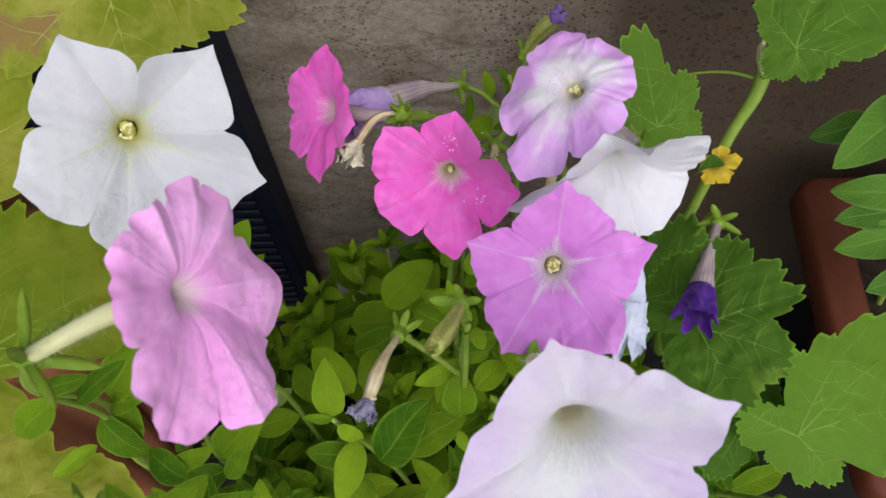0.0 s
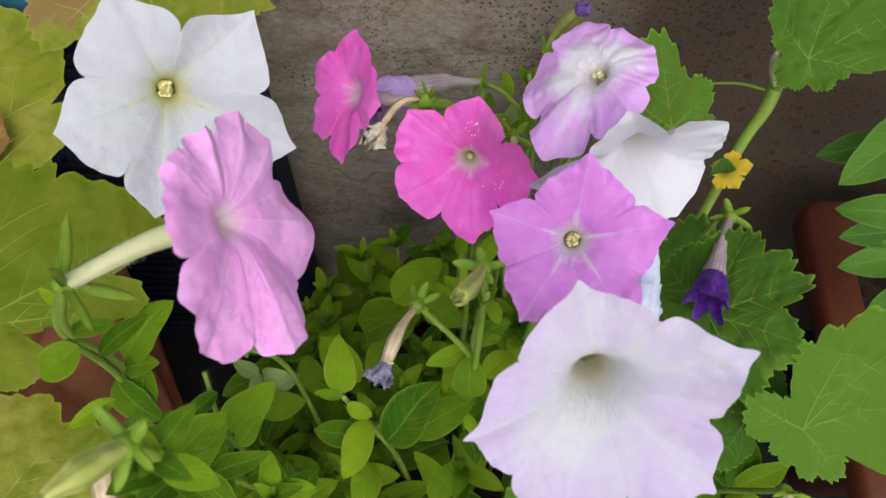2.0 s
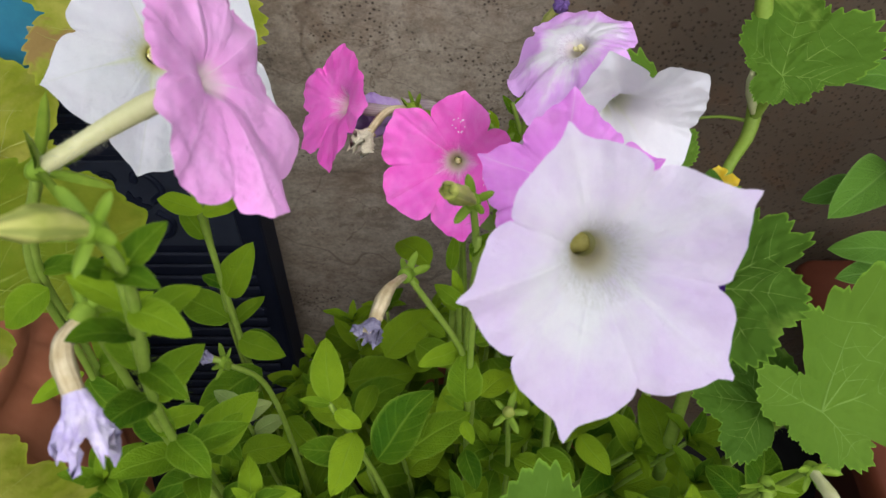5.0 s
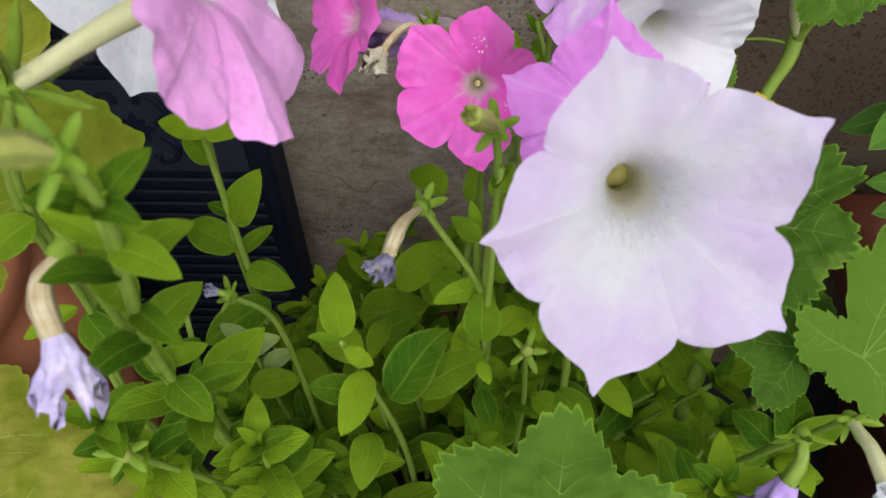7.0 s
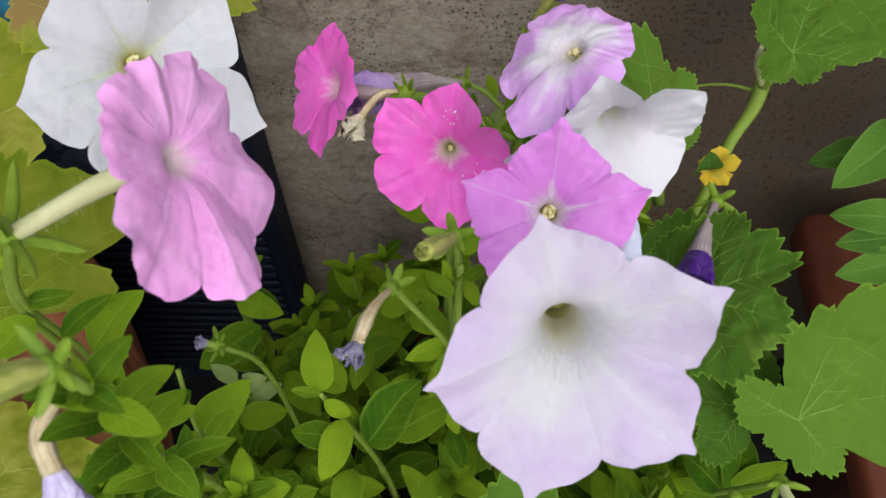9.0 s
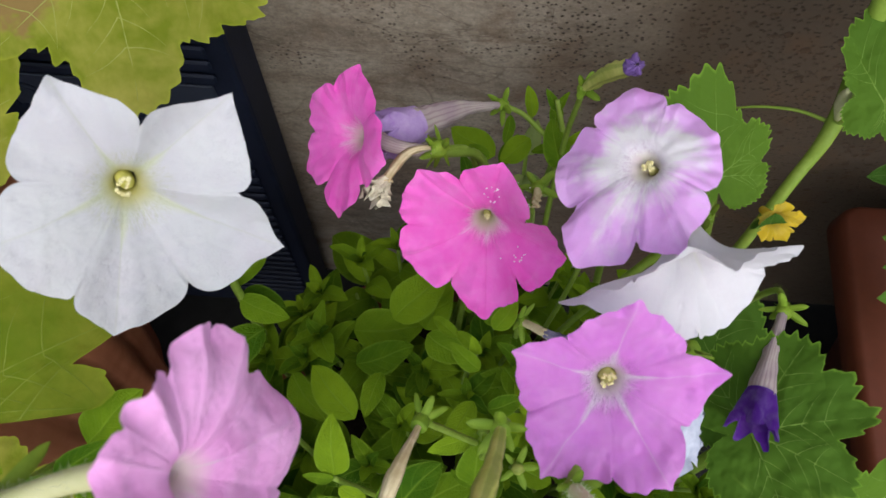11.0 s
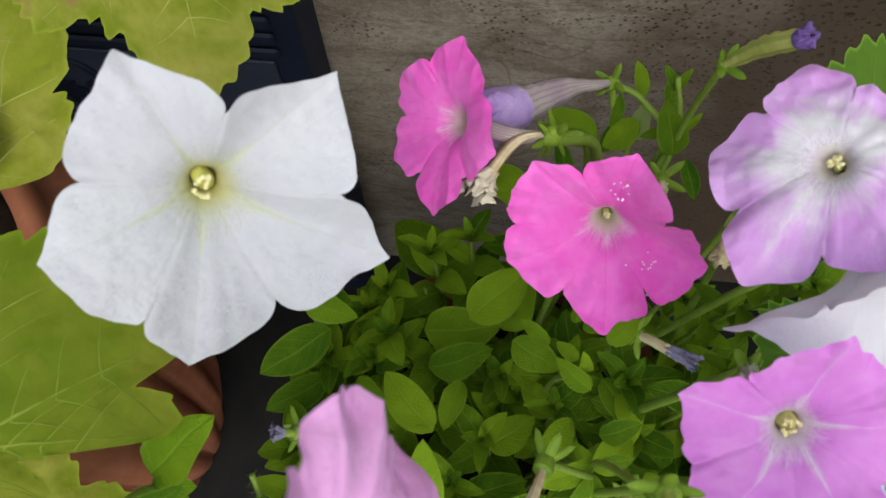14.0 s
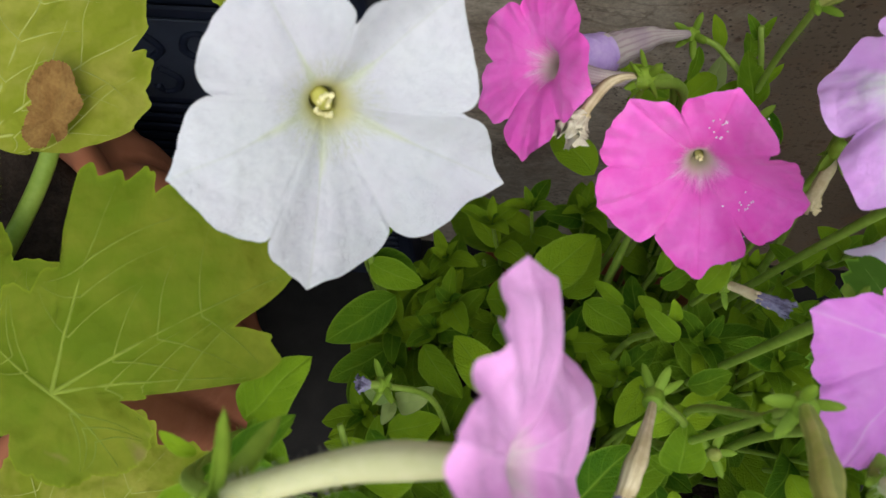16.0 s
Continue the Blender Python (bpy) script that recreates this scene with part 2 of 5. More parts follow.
DRY_BLUE = plain("dry_blue_petal", (0.13, 0.115, 0.20), (0.34, 0.32, 0.42), 260, 0.8, 0.1, 0.0012)
DRY_WHITE = plain("faded_white_petal", (0.40, 0.44, 0.54), (0.58, 0.60, 0.68), 120, 0.7, 0.1, 0.001)
WILT_MAUVE = plain("wilted_mauve_petal", (0.34, 0.20, 0.52), (0.48, 0.36, 0.60), 90, 0.7, 0.1, 0.001)
WILT_VIOLET = plain("wilted_violet_petal", (0.10, 0.05, 0.20), (0.22, 0.14, 0.34), 160, 0.7, 0.1, 0.001)
WILT_LILAC = plain("wilted_lilac_petal", (0.42, 0.33, 0.62), (0.66, 0.60, 0.70), 140, 0.7, 0.1, 0.001)
THROAT_LIME = plain("lime_throat", (0.46, 0.44, 0.08), (0.60, 0.56, 0.16), 300, 0.9, 0.05, 0.0003)
THROAT = plain("olive_throat", (0.36, 0.33, 0.09), (0.50, 0.47, 0.17), 300, 0.9, 0.05, 0.0003)
ANTHER = plain("pollen_yellow", (0.66, 0.59, 0.24), (0.76, 0.71, 0.42), 500, 0.9, 0.02, 0.0002)
CLAY = plain("terracotta", (0.26, 0.090, 0.042), (0.38, 0.145, 0.075), 14, 0.75, 0.2, 0.0012)
PLASTIC = plain("orange_brown_plastic", (0.085, 0.022, 0.009), (0.112, 0.028, 0.012), 22, 0.55, 0.25, 0.0004)
SOIL = plain("dark_soil", (0.010, 0.007, 0.005), (0.034, 0.025, 0.018), 90, 0.95, 0.1, 0.006)
# near black: the shade between the pots is put into the concrete's colour
PAVING = plain("shade_dark_concrete", (0.008, 0.008, 0.008), (0.018, 0.017, 0.016), 12, 0.9, 0.15, 0.002)
NAVY = plain("navy_lacquer", (0.004, 0.006, 0.014), (0.008, 0.011, 0.024), 20, 0.6, 0.2, 0.0003)
ORNAMENT = plain("grey_blue_print", (0.016, 0.020, 0.032), (0.023, 0.028, 0.042), 40, 0.55, 0.25, 0.0002)
TEAL = plain("teal_print", (0.03, 0.16, 0.26), (0.04, 0.22, 0.33), 30, 0.45, 0.4, 0.0002)
GOLD = plain("dull_yellow_print", (0.30, 0.26, 0.09), (0.38, 0.34, 0.13), 60, 0.5, 0.4, 0.0002)


def striped(name, a, c, line, count, share, scale=90):
    """A flower tube: two tones with fine darker veins that run along it."""
    m, nt, b = material(name, 0.6, 0.2)
    f = noise_tex(nt, coords(nt), scale, 5)
    col = mix(nt, ramp(nt, f, [(0.35, 0.0), (0.65, 1.0)]), a, c)
    wave = calc(nt, "SINE", calc(nt, "ADD", calc(nt, "MULTIPLY", attribute(nt, "th"), count), calc(nt, "MULTIPLY", f, 2.5)))
    vein = ramp(nt, calc(nt, "ADD", calc(nt, "MULTIPLY", wave, 0.5), 0.5), [(0.62, 0.0), (0.9, 1.0)])
    nt.links.new(mix(nt, calc(nt, "MULTIPLY", vein, share), col, line), b.inputs["Base Color"])
    bump(nt, b, calc(nt, "SUBTRACT", f, calc(nt, "MULTIPLY", vein, 0.4)), 0.5, 0.0006)
    return m


def stone_material():
    """Polished brown-grey marble: drifting clouds, thin veins, rusty pits; rust and painted shade darken the right
    part.
    """
    m, nt, b = material("brown_grey_marble", 0.5, 0.35)
    vec = coords(nt)
    warp = nt.nodes.new("ShaderNodeMapping")
    warp.inputs["Rotation"].default_value, warp.inputs["Scale"].default_value = (0, radians(24), 0), (1, 1, 1.9)
    nt.links.new(vec, warp.inputs["Vector"])
    drift = noise_tex(nt, warp.outputs[0], 9, 8, 0.62, 1.2)
    col = ramp(nt, drift, [(0.28, (0.125, 0.092, 0.068)), (0.43, (0.232, 0.188, 0.142)), (0.55, (0.305, 0.258, 0.202)), (0.72, (0.172, 0.134, 0.098))])
    fine = noise_tex(nt, warp.outputs[0], 120, 6, 0.7)
    col = mix(nt, 0.55, col, ramp(nt, fine, [(0.3, 0.28), (0.7, 0.74)]), "OVERLAY")
    grit = noise_tex(nt, vec, 520, 4, 0.7)
    col = mix(nt, 0.5, col, ramp(nt, grit, [(0.3, 0.25), (0.7, 0.75)]), "OVERLAY")
    pale = ramp(nt, noise_tex(nt, warp.outputs[0], 16, 4, 0.5, 2.2), [(0.485, 0.0), (0.5, 1.0), (0.515, 0.0)])
    col = mix(nt, calc(nt, "MULTIPLY", pale, 0.22), col, (0.40, 0.34, 0.29))
    dark = ramp(nt, noise_tex(nt, warp.outputs[0], 7, 5, 0.55, 1.6), [(0.492, 0.0), (0.5, 1.0), (0.508, 0.0)])
    col = mix(nt, calc(nt, "MULTIPLY", dark, 0.55), col, (0.07, 0.045, 0.032))
    bent = nt.nodes.new("ShaderNodeVectorMath")
    bent.operation = "MULTIPLY_ADD"
    wob = nt.nodes.new("ShaderNodeTexNoise")
    wob.inputs["Scale"].default_value = 11
    nt.links.new(vec, wob.inputs["Vector"])
    nt.links.new(wob.outputs["Color"], bent.inputs[0])
    bent.inputs[1].default_value = (0.22, 0.22, 0.22)
    nt.links.new(warp.outputs[0], bent.inputs[2])
    crk = nt.nodes.new("ShaderNodeTexVoronoi")
    crk.feature = "DISTANCE_TO_EDGE"
    crk.inputs["Scale"].default_value = 4.2
    nt.links.new(bent.outputs[0], crk.inputs["Vector"])
    crack = ramp(nt, crk.outputs["Distance"], [(0.002, 1.0), (0.007, 0.0)])
    col = mix(nt, calc(nt, "MULTIPLY", calc(nt, "MULTIPLY", crack, 0.6), ramp(nt, noise_tex(nt, vec, 9, 2), [(0.42, 0.0), (0.56, 1.0)])), col, (0.09, 0.062, 0.045))
    vor = nt.nodes.new("ShaderNodeTexVoronoi")
    vor.inputs["Scale"].default_value = 150
    nt.links.new(vec, vor.inputs["Vector"])
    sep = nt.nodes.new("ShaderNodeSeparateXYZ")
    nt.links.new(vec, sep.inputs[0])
    # band along x: rusty brown stone, with the wall's shade painted in
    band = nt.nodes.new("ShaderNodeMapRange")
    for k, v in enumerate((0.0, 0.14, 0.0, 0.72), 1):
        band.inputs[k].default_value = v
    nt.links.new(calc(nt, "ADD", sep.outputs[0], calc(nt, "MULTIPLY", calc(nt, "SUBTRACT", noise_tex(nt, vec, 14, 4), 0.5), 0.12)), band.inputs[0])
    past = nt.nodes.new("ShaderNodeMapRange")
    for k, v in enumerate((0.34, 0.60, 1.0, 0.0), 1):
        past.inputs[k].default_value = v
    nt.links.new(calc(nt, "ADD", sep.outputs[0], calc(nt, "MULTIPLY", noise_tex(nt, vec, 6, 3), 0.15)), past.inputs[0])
    rust_shade = calc(nt, "MULTIPLY", band.outputs[0], past.outputs[0])
    where = calc(nt, "ADD", noise_tex(nt, vec, 14, 3), calc(nt, "MULTIPLY", rust_shade, 0.6))
    col = mix(nt, calc(nt, "MULTIPLY", rust_shade, calc(nt, "ADD", noise_tex(nt, vec, 45, 6, 0.7), 1.2)), col, (0.082, 0.060, 0.041))
    pick = nt.nodes.new("ShaderNodeSeparateColor")
    nt.links.new(vor.outputs["Color"], pick.inputs[0])
    size = calc(nt, "ADD", calc(nt, "ADD", vor.outputs["Distance"], calc(nt, "MULTIPLY", fine, 0.16)), calc(nt, "SUBTRACT", calc(nt, "MULTIPLY", pick.outputs[0], 0.55), calc(nt, "MULTIPLY", rust_shade, 0.16)))
    blotch = ramp(nt, noise_tex(nt, vec, 26, 5, 0.65, 0.5), [(0.52, 0.0), (0.68, 0.55)])
    col = mix(nt, blotch, col, (0.110, 0.060, 0.030))
    pits = calc(nt, "MULTIPLY", ramp(nt, size, [(0.22, 1.0), (0.42, 0.0)]), ramp(nt, where, [(0.52, 0.05), (0.74, 1.0)]))
    col = mix(nt, calc(nt, "MULTIPLY", pits, 0.70), col, (0.050, 0.026, 0.014))
    vor2 = nt.nodes.new("ShaderNodeTexVoronoi")
    vor2.inputs["Scale"].default_value = 330
    nt.links.new(vec, vor2.inputs["Vector"])
    specks = calc(nt, "MULTIPLY", ramp(nt, calc(nt, "ADD", vor2.outputs["Distance"], calc(nt, "MULTIPLY", grit, 0.3)), [(0.28, 1.0), (0.50, 0.0)]), ramp(nt, calc(nt, "ADD", noise_tex(nt, vec, 22, 3), calc(nt, "MULTIPLY", rust_shade, 0.9)), [(0.50, 0.0), (0.64, 1.0)]))
    col = mix(nt, calc(nt, "MULTIPLY", specks, 0.92), col, (0.024, 0.012, 0.007))
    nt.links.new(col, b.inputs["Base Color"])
    bump(nt, b, calc(nt, "SUBTRACT", calc(nt, "MULTIPLY", fine, 0.5), calc(nt, "ADD", pits, calc(nt, "MULTIPLY", specks, 0.5))), 0.45, 0.0013)
    return m


TUBE_MAUVE = striped("mauve_veined_tube", (0.33, 0.26, 0.28), (0.44, 0.38, 0.34), (0.22, 0.13, 0.18), 17.0, 0.42)
BUD = striped("folded_bud", (0.36, 0.40, 0.07), (0.54, 0.54, 0.15), (0.20, 0.26, 0.05), 4.0, 0.55, 150)
STRAW = striped("straw_veined_tube", (0.46, 0.37, 0.20), (0.62, 0.53, 0.33), (0.36, 0.27, 0.14), 7.0, 0.35, 260)
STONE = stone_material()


# ---- mesh tools ----
def sheet(name, verts, faces, mat, attrs=None, smooth=True):
    me = bpy.data.meshes.new(name)
    me.from_pydata([tuple(v) for v in verts], [], faces)
    for key, values in (attrs or {}).items():
        me.attributes.new(key, "FLOAT", "POINT").data.foreach_set("value", [float(v) for v in values])
    if smooth:
        me.polygons.foreach_set("use_smooth", [True] * len(me.polygons))
    me.materials.append(mat)
    me.update()
    return me


def part(name, me, parent, label=""):
    ob = new(name, me)
    ob.parent = parent
    if label:
        ob["label"] = label
    return ob


def from_bm(name, bm, mat, smooth=False):
    me = bpy.data.meshes.new(name)
    bm.to_mesh(me)
    bm.free()
    if smooth:
        me.polygons.foreach_set("use_smooth", [True] * len(me.polygons))
    me.materials.append(mat)
    return me


def rootof(name, place, label, category, group=""):
    e = new(name)
    e.empty_display_size = 0.01
    e.location = place
    return tagged(e, label, category, group)


def smoothline(points, steps=8):
    """A smooth line through the points."""
    p = [Vector(q) for q in points]
    p = [p[0] * 2 - p[1]] + p + [p[-1] * 2 - p[-2]]
    out = []
    for i in range(1, len(p) - 2):
        for k in range(steps):
            t = k / steps
            a, b, c, d = p[i - 1], p[i], p[i + 1], p[i + 2]
            out.append(0.5 * (2 * b + (c - a) * t + (2 * a - 5 * b + 4 * c - d) * t * t + (3 * b - a - 3 * c + d) * t ** 3))
    out.append(p[-2].copy())
    return out


def tube_mesh(name, points, radii, mat, origin=(0, 0, 0), sides=10, lumps=0.0, steps=8, fold=0.0, seed=0.0, capped=True):
    """A round stalk along a smooth line; radii are spread evenly along it."""
    line = smoothline(points, steps)
    verts, faces, TH = [], [], []
    side = Vector((0.31, 0.52, 0.79))
    for i, c in enumerate(line):
        d = (line[min(i + 1, len(line) - 1)] - line[max(i - 1, 0)]).normalized()
        side = (side - d * side.dot(d)).normalized()
        up = d.cross(side)
        x = i / (len(line) - 1) * (len(radii) - 1)
        k = min(int(x), len(radii) - 2)
        r = radii[k] + (radii[k + 1] - radii[k]) * (x - k)
        for j in range(sides):
            a = 2 * math.pi * j / sides
            w = 1 + fold * math.sin(5 * a + seed)
            if lumps:
                w += lumps * noise.noise((c * 300) + Vector((math.cos(a) * 1.5, math.sin(a) * 1.5, seed)))
            verts.append(c + (side * math.cos(a) + up * math.sin(a)) * r * w - Vector(origin))
            TH.append(a if a < math.pi else 2 * math.pi - a)
    n = sides
    for i in range(len(line) - 1):
        for j in range(n):
            faces.append((i * n + j, i * n + (j + 1) % n, (i + 1) * n + (j + 1) % n, (i + 1) * n + j))
    faces.append(tuple(range(n))[::-1])
    if capped:
        faces.append(tuple(range((len(line) - 1) * n, len(line) * n)))
    return sheet(name, verts, faces, mat, {"th": TH})


def hairs_mesh(name, points, radius, mat, origin, count, length, seed):
    """Fine upright hairs on a stalk."""
    rnd = random.Random(seed)
    line = smoothline(points, 8)
    verts, faces = [], []
    for _ in range(count):
        i = rnd.randrange(len(line) - 1)
        c = line[i].lerp(line[i + 1], rnd.random()) - Vector(origin)
        d = (line[i + 1] - line[i]).normalized()
        v = Vector((rnd.gauss(0, 1), rnd.gauss(0, 1), rnd.gauss(0, 1)))
        v = (v - d * v.dot(d)).normalized()
        w = v.cross(d) * 0.00006
        k = len(verts)
        a, b = c + v * radius * 0.9, c + v * (radius + length * rnd.uniform(0.6, 1.2)) + d * length * rnd.uniform(-0.2, 0.3)
        verts += [a - w, a + w, b]
        faces.append((k, k + 1, k + 2))
    return sheet(name, verts, faces, mat)


def axes_of(n, ref=None):
    n = Vector(n).normalized()
    ref = Vector(ref) if ref is not None else Vector((1, 0, 0)) if abs(n.x) < 0.8 else Vector((0, 1, 0))
    x = (ref - n * ref.dot(n)).normalized()
    return x, n.cross(x), n


# ---- petunias ----
def corolla_mesh(name, mat, centre, normal, lobes, origin, r0=0.003, cuts=None, notch=0.74, full_out=0.6, soft=0.05, over=0.0011, bulge=0.05, funnel=0.010, ruffle=0.0016, frill=0.0004, curl=0.002, flare=0.10, nib=0.0, wavy=1.0, fold=0.0002, bow=0.0, crease=0.0002, crinkle=1.0, seed=0, around=260, along=34, neck=5):
    """A trumpet's open face: fused lobes, each (angle, length, rise of its tip), with a cut (angle, depth, rise) between each two."""
    x, y, n = axes_of(normal)
    lobes = sorted(lobes)
    count = len(lobes)
    gaps = []
    for k in range(count):
        a, R, h = lobes[k]
        a1, R1, h1 = lobes[(k + 1) % count]
        span = (a1 - a) % 360
        found = [c for c in cuts or () if (c[0] - a) % 360 < span]
        deep = found[0][1] if found else notch * (R + R1) / 2
        rise = found[0][2] / (2 * deep / (R + R1)) ** 1.25 if found and len(found[0]) > 2 else (h + h1) / 2
        gaps.append(((found[0][0] - a) % 360 if found else span / 2, deep, rise))
    verts, faces, S, U, TH = [], [], [], [], []
    c0 = Vector(centre) - Vector(origin)
    lift = Vector((0, 0, seed))
    for j in range(-neck, along + 1):
        s = (max(j, 0) / along) ** 0.9
        sunk = max(-j, 0)
        for i in range(around):
            th = 360 * i / around
            k = next(k for k in range(count) if (th - lobes[k][0]) % 360 < (lobes[(k + 1) % count][0] - lobes[k][0]) % 360)
            cut, Rc, mean_h = gaps[k]
            d = (th - lobes[k][0]) % 360
            span = (lobes[(k + 1) % count][0] - lobes[k][0]) % 360
            mean_R = (lobes[k][1] + lobes[(k + 1) % count][1]) / 2
            if d < cut:
                u, (_, R, h) = d / cut, lobes[k]
            else:
                u, (_, R, h) = -(span - d) / (span - cut), lobes[(k + 1) % count]
            au = abs(u)
            ease = au * au * (3 - 2 * au)
            full, hb = R + (mean_R - R) * ease, h + (mean_h - h) * ease
            q = Vector((math.cos(radians(th)), math.sin(radians(th)), 0))
            half = radians(cut if d < cut else span - cut)
            v = max(0.0, (au * au + soft * soft) ** 0.5 - soft) / ((1 + soft * soft) ** 0.5 - soft)
            Rb = R * Rc * math.sin(half) / (R * math.sin(v * half) + Rc * math.sin(half - v * half))
            Rb += full_out * math.dist((R, 0), (Rc * math.cos(half), Rc * math.sin(half))) * v ** 1.25 * (1 - v) ** 0.6
            Rb += R * nib * math.exp(-(u / 0.07) ** 2)
            Rb *= 1 + wavy * (0.020 * noise.noise(q * 6 + lift) + 0.010 * noise.noise(q * 13 + lift))
            r = r0 + (Rb - r0) * s
            e = r / full
            turn = radians(th + math.copysign(bulge * math.degrees(half) * s * s * math.sin(math.pi * au * au), u))
            w = Vector((math.cos(turn), math.sin(turn), 0)) * r * (1 - 0.045 * sunk)
            z = hb * e ** 1.25 - funnel * math.exp(-(e - r0 / full) / flare)
            z += ruffle * e * e * noise.noise(q * 2.2 + lift) * 2
            z += frill * s ** 3 * noise.noise(q * 7 + Vector((s, 0, seed + 3))) * 2
            z -= fold * e * math.exp(-(u / 0.06) ** 2)
            z -= bow * e * e * ease + crease * min(1.0, 2.2 * e) * math.exp(-((1 - au) / 0.07) ** 2) * (1 - 0.7 * e)
            z += math.copysign(over, u) * s ** 6 * au ** 9
            z += crinkle * e * (0.0022 * noise.noise(w * 62 + lift) + 0.0009 * noise.noise(w * 150 + lift) + 0.0004 * noise.noise(w * 330 + lift))
            z -= curl * e ** 5 + 0.0009 * sunk
            verts.append(c0 + x * w.x + y * w.y + n * z)
            S.append(e), U.append(u), TH.append(math.radians(th) if th < 180 else 2 * math.pi - math.radians(th))
    m = around
    for j in range(along + neck):
        for i in range(m):
            faces.append((j * m + i, j * m + (i + 1) % m, (j + 1) * m + (i + 1) % m, (j + 1) * m + i))
    return sheet(name, verts, faces, mat, {"s": S, "u": U, "th": TH})


def ball_mesh(name, places, size, mat, origin=(0, 0, 0), stretch=None, seed=0):
    bm = bmesh.new()
    rnd = random.Random(seed)
    for p in places:
        m = Matrix.Translation(Vector(p) - Vector(origin)) @ Euler([rnd.uniform(0, 3) for _ in range(3)]).to_matrix().to_4x4() @ Matrix.Diagonal((size, size * rnd.uniform(0.6, 0.8), size * rnd.uniform(0.7, 1.3), 1))
        bmesh.ops.create_icosphere(bm, subdivisions=2, radius=1, matrix=m)
    for v in bm.verts:
        v.co += Vector(noise.noise_vector(v.co * 900)) * size * 0.2
    return from_bm(name, bm, mat, True)


def sepal_mesh(name, mat, length, width):
    """A narrow blunt sepal along +x, curving up."""
    verts, faces, N = [], [], 9
    for i in range(N):
        t = i / (N - 1)
        w = width * (0.62 + 0.42 * math.sin(math.pi * min(1, t * 0.85 + 0.05))) * (1 - t ** 7) ** 0.6
        z = length * 0.22 * t * t
        for j in range(5):
            v = j / 2 - 1
            verts.append((t * length, v * w / 2, z + 0.25 * w * v * v))
    for i in range(N - 1):
        for j in range(4):
            k = i * 5 + j
            faces.append((k, k + 5, k + 6, k + 1))
    k0 = len(verts)
    verts += [(a, b, c - width * 0.22 * (1 - (a / length) ** 4)) for a, b, c in verts]
    faces += [tuple(k0 + q for q in f[::-1]) for f in faces[:]]
    return sheet(name, verts, faces, mat)


SEPAL_MESH = sepal_mesh("sepal", SEPAL, 0.0084, 0.0025)
SEPAL_LONG = sepal_mesh("sepal_long", SEPAL, 0.016, 0.0034)


def calyx(parent, place, axis, origin, open_angle=35, scale=1.0, seed=0, me=None):
    """Five sepals round the foot of a flower's tube."""
    rnd = random.Random(seed)
    x, y, n = axes_of(axis)
    cup = tube_mesh("calyx_cup", [Vector(place) - n * 0.0022, Vector(place) + n * 0.0002, Vector(place) + n * 0.0028], [0.0013 * scale, 0.0024 * scale, 0.0026 * scale, 0.0025 * scale], SEPAL, origin, 12, 0.04)
    part("calyx_cup", cup, parent)
    for k in range(5):
        a = radians(72 * k + rnd.uniform(-12, 12) + 31 * seed)
        out = x * math.cos(a) + y * math.sin(a)
        o = radians(open_angle + rnd.uniform(-10, 14))
        d = n * math.cos(o) + out * math.sin(o)
        up = out * math.cos(o) - n * math.sin(o)
        m = Matrix((d, up.cross(d), up)).transposed().to_4x4()
        ob = part("sepal", me or SEPAL_MESH, parent)
        ob.matrix_basis = Matrix.Translation(Vector(place) - Vector(origin)) @ m @ Matrix.Scale(scale * rnd.uniform(0.85, 1.15), 4)


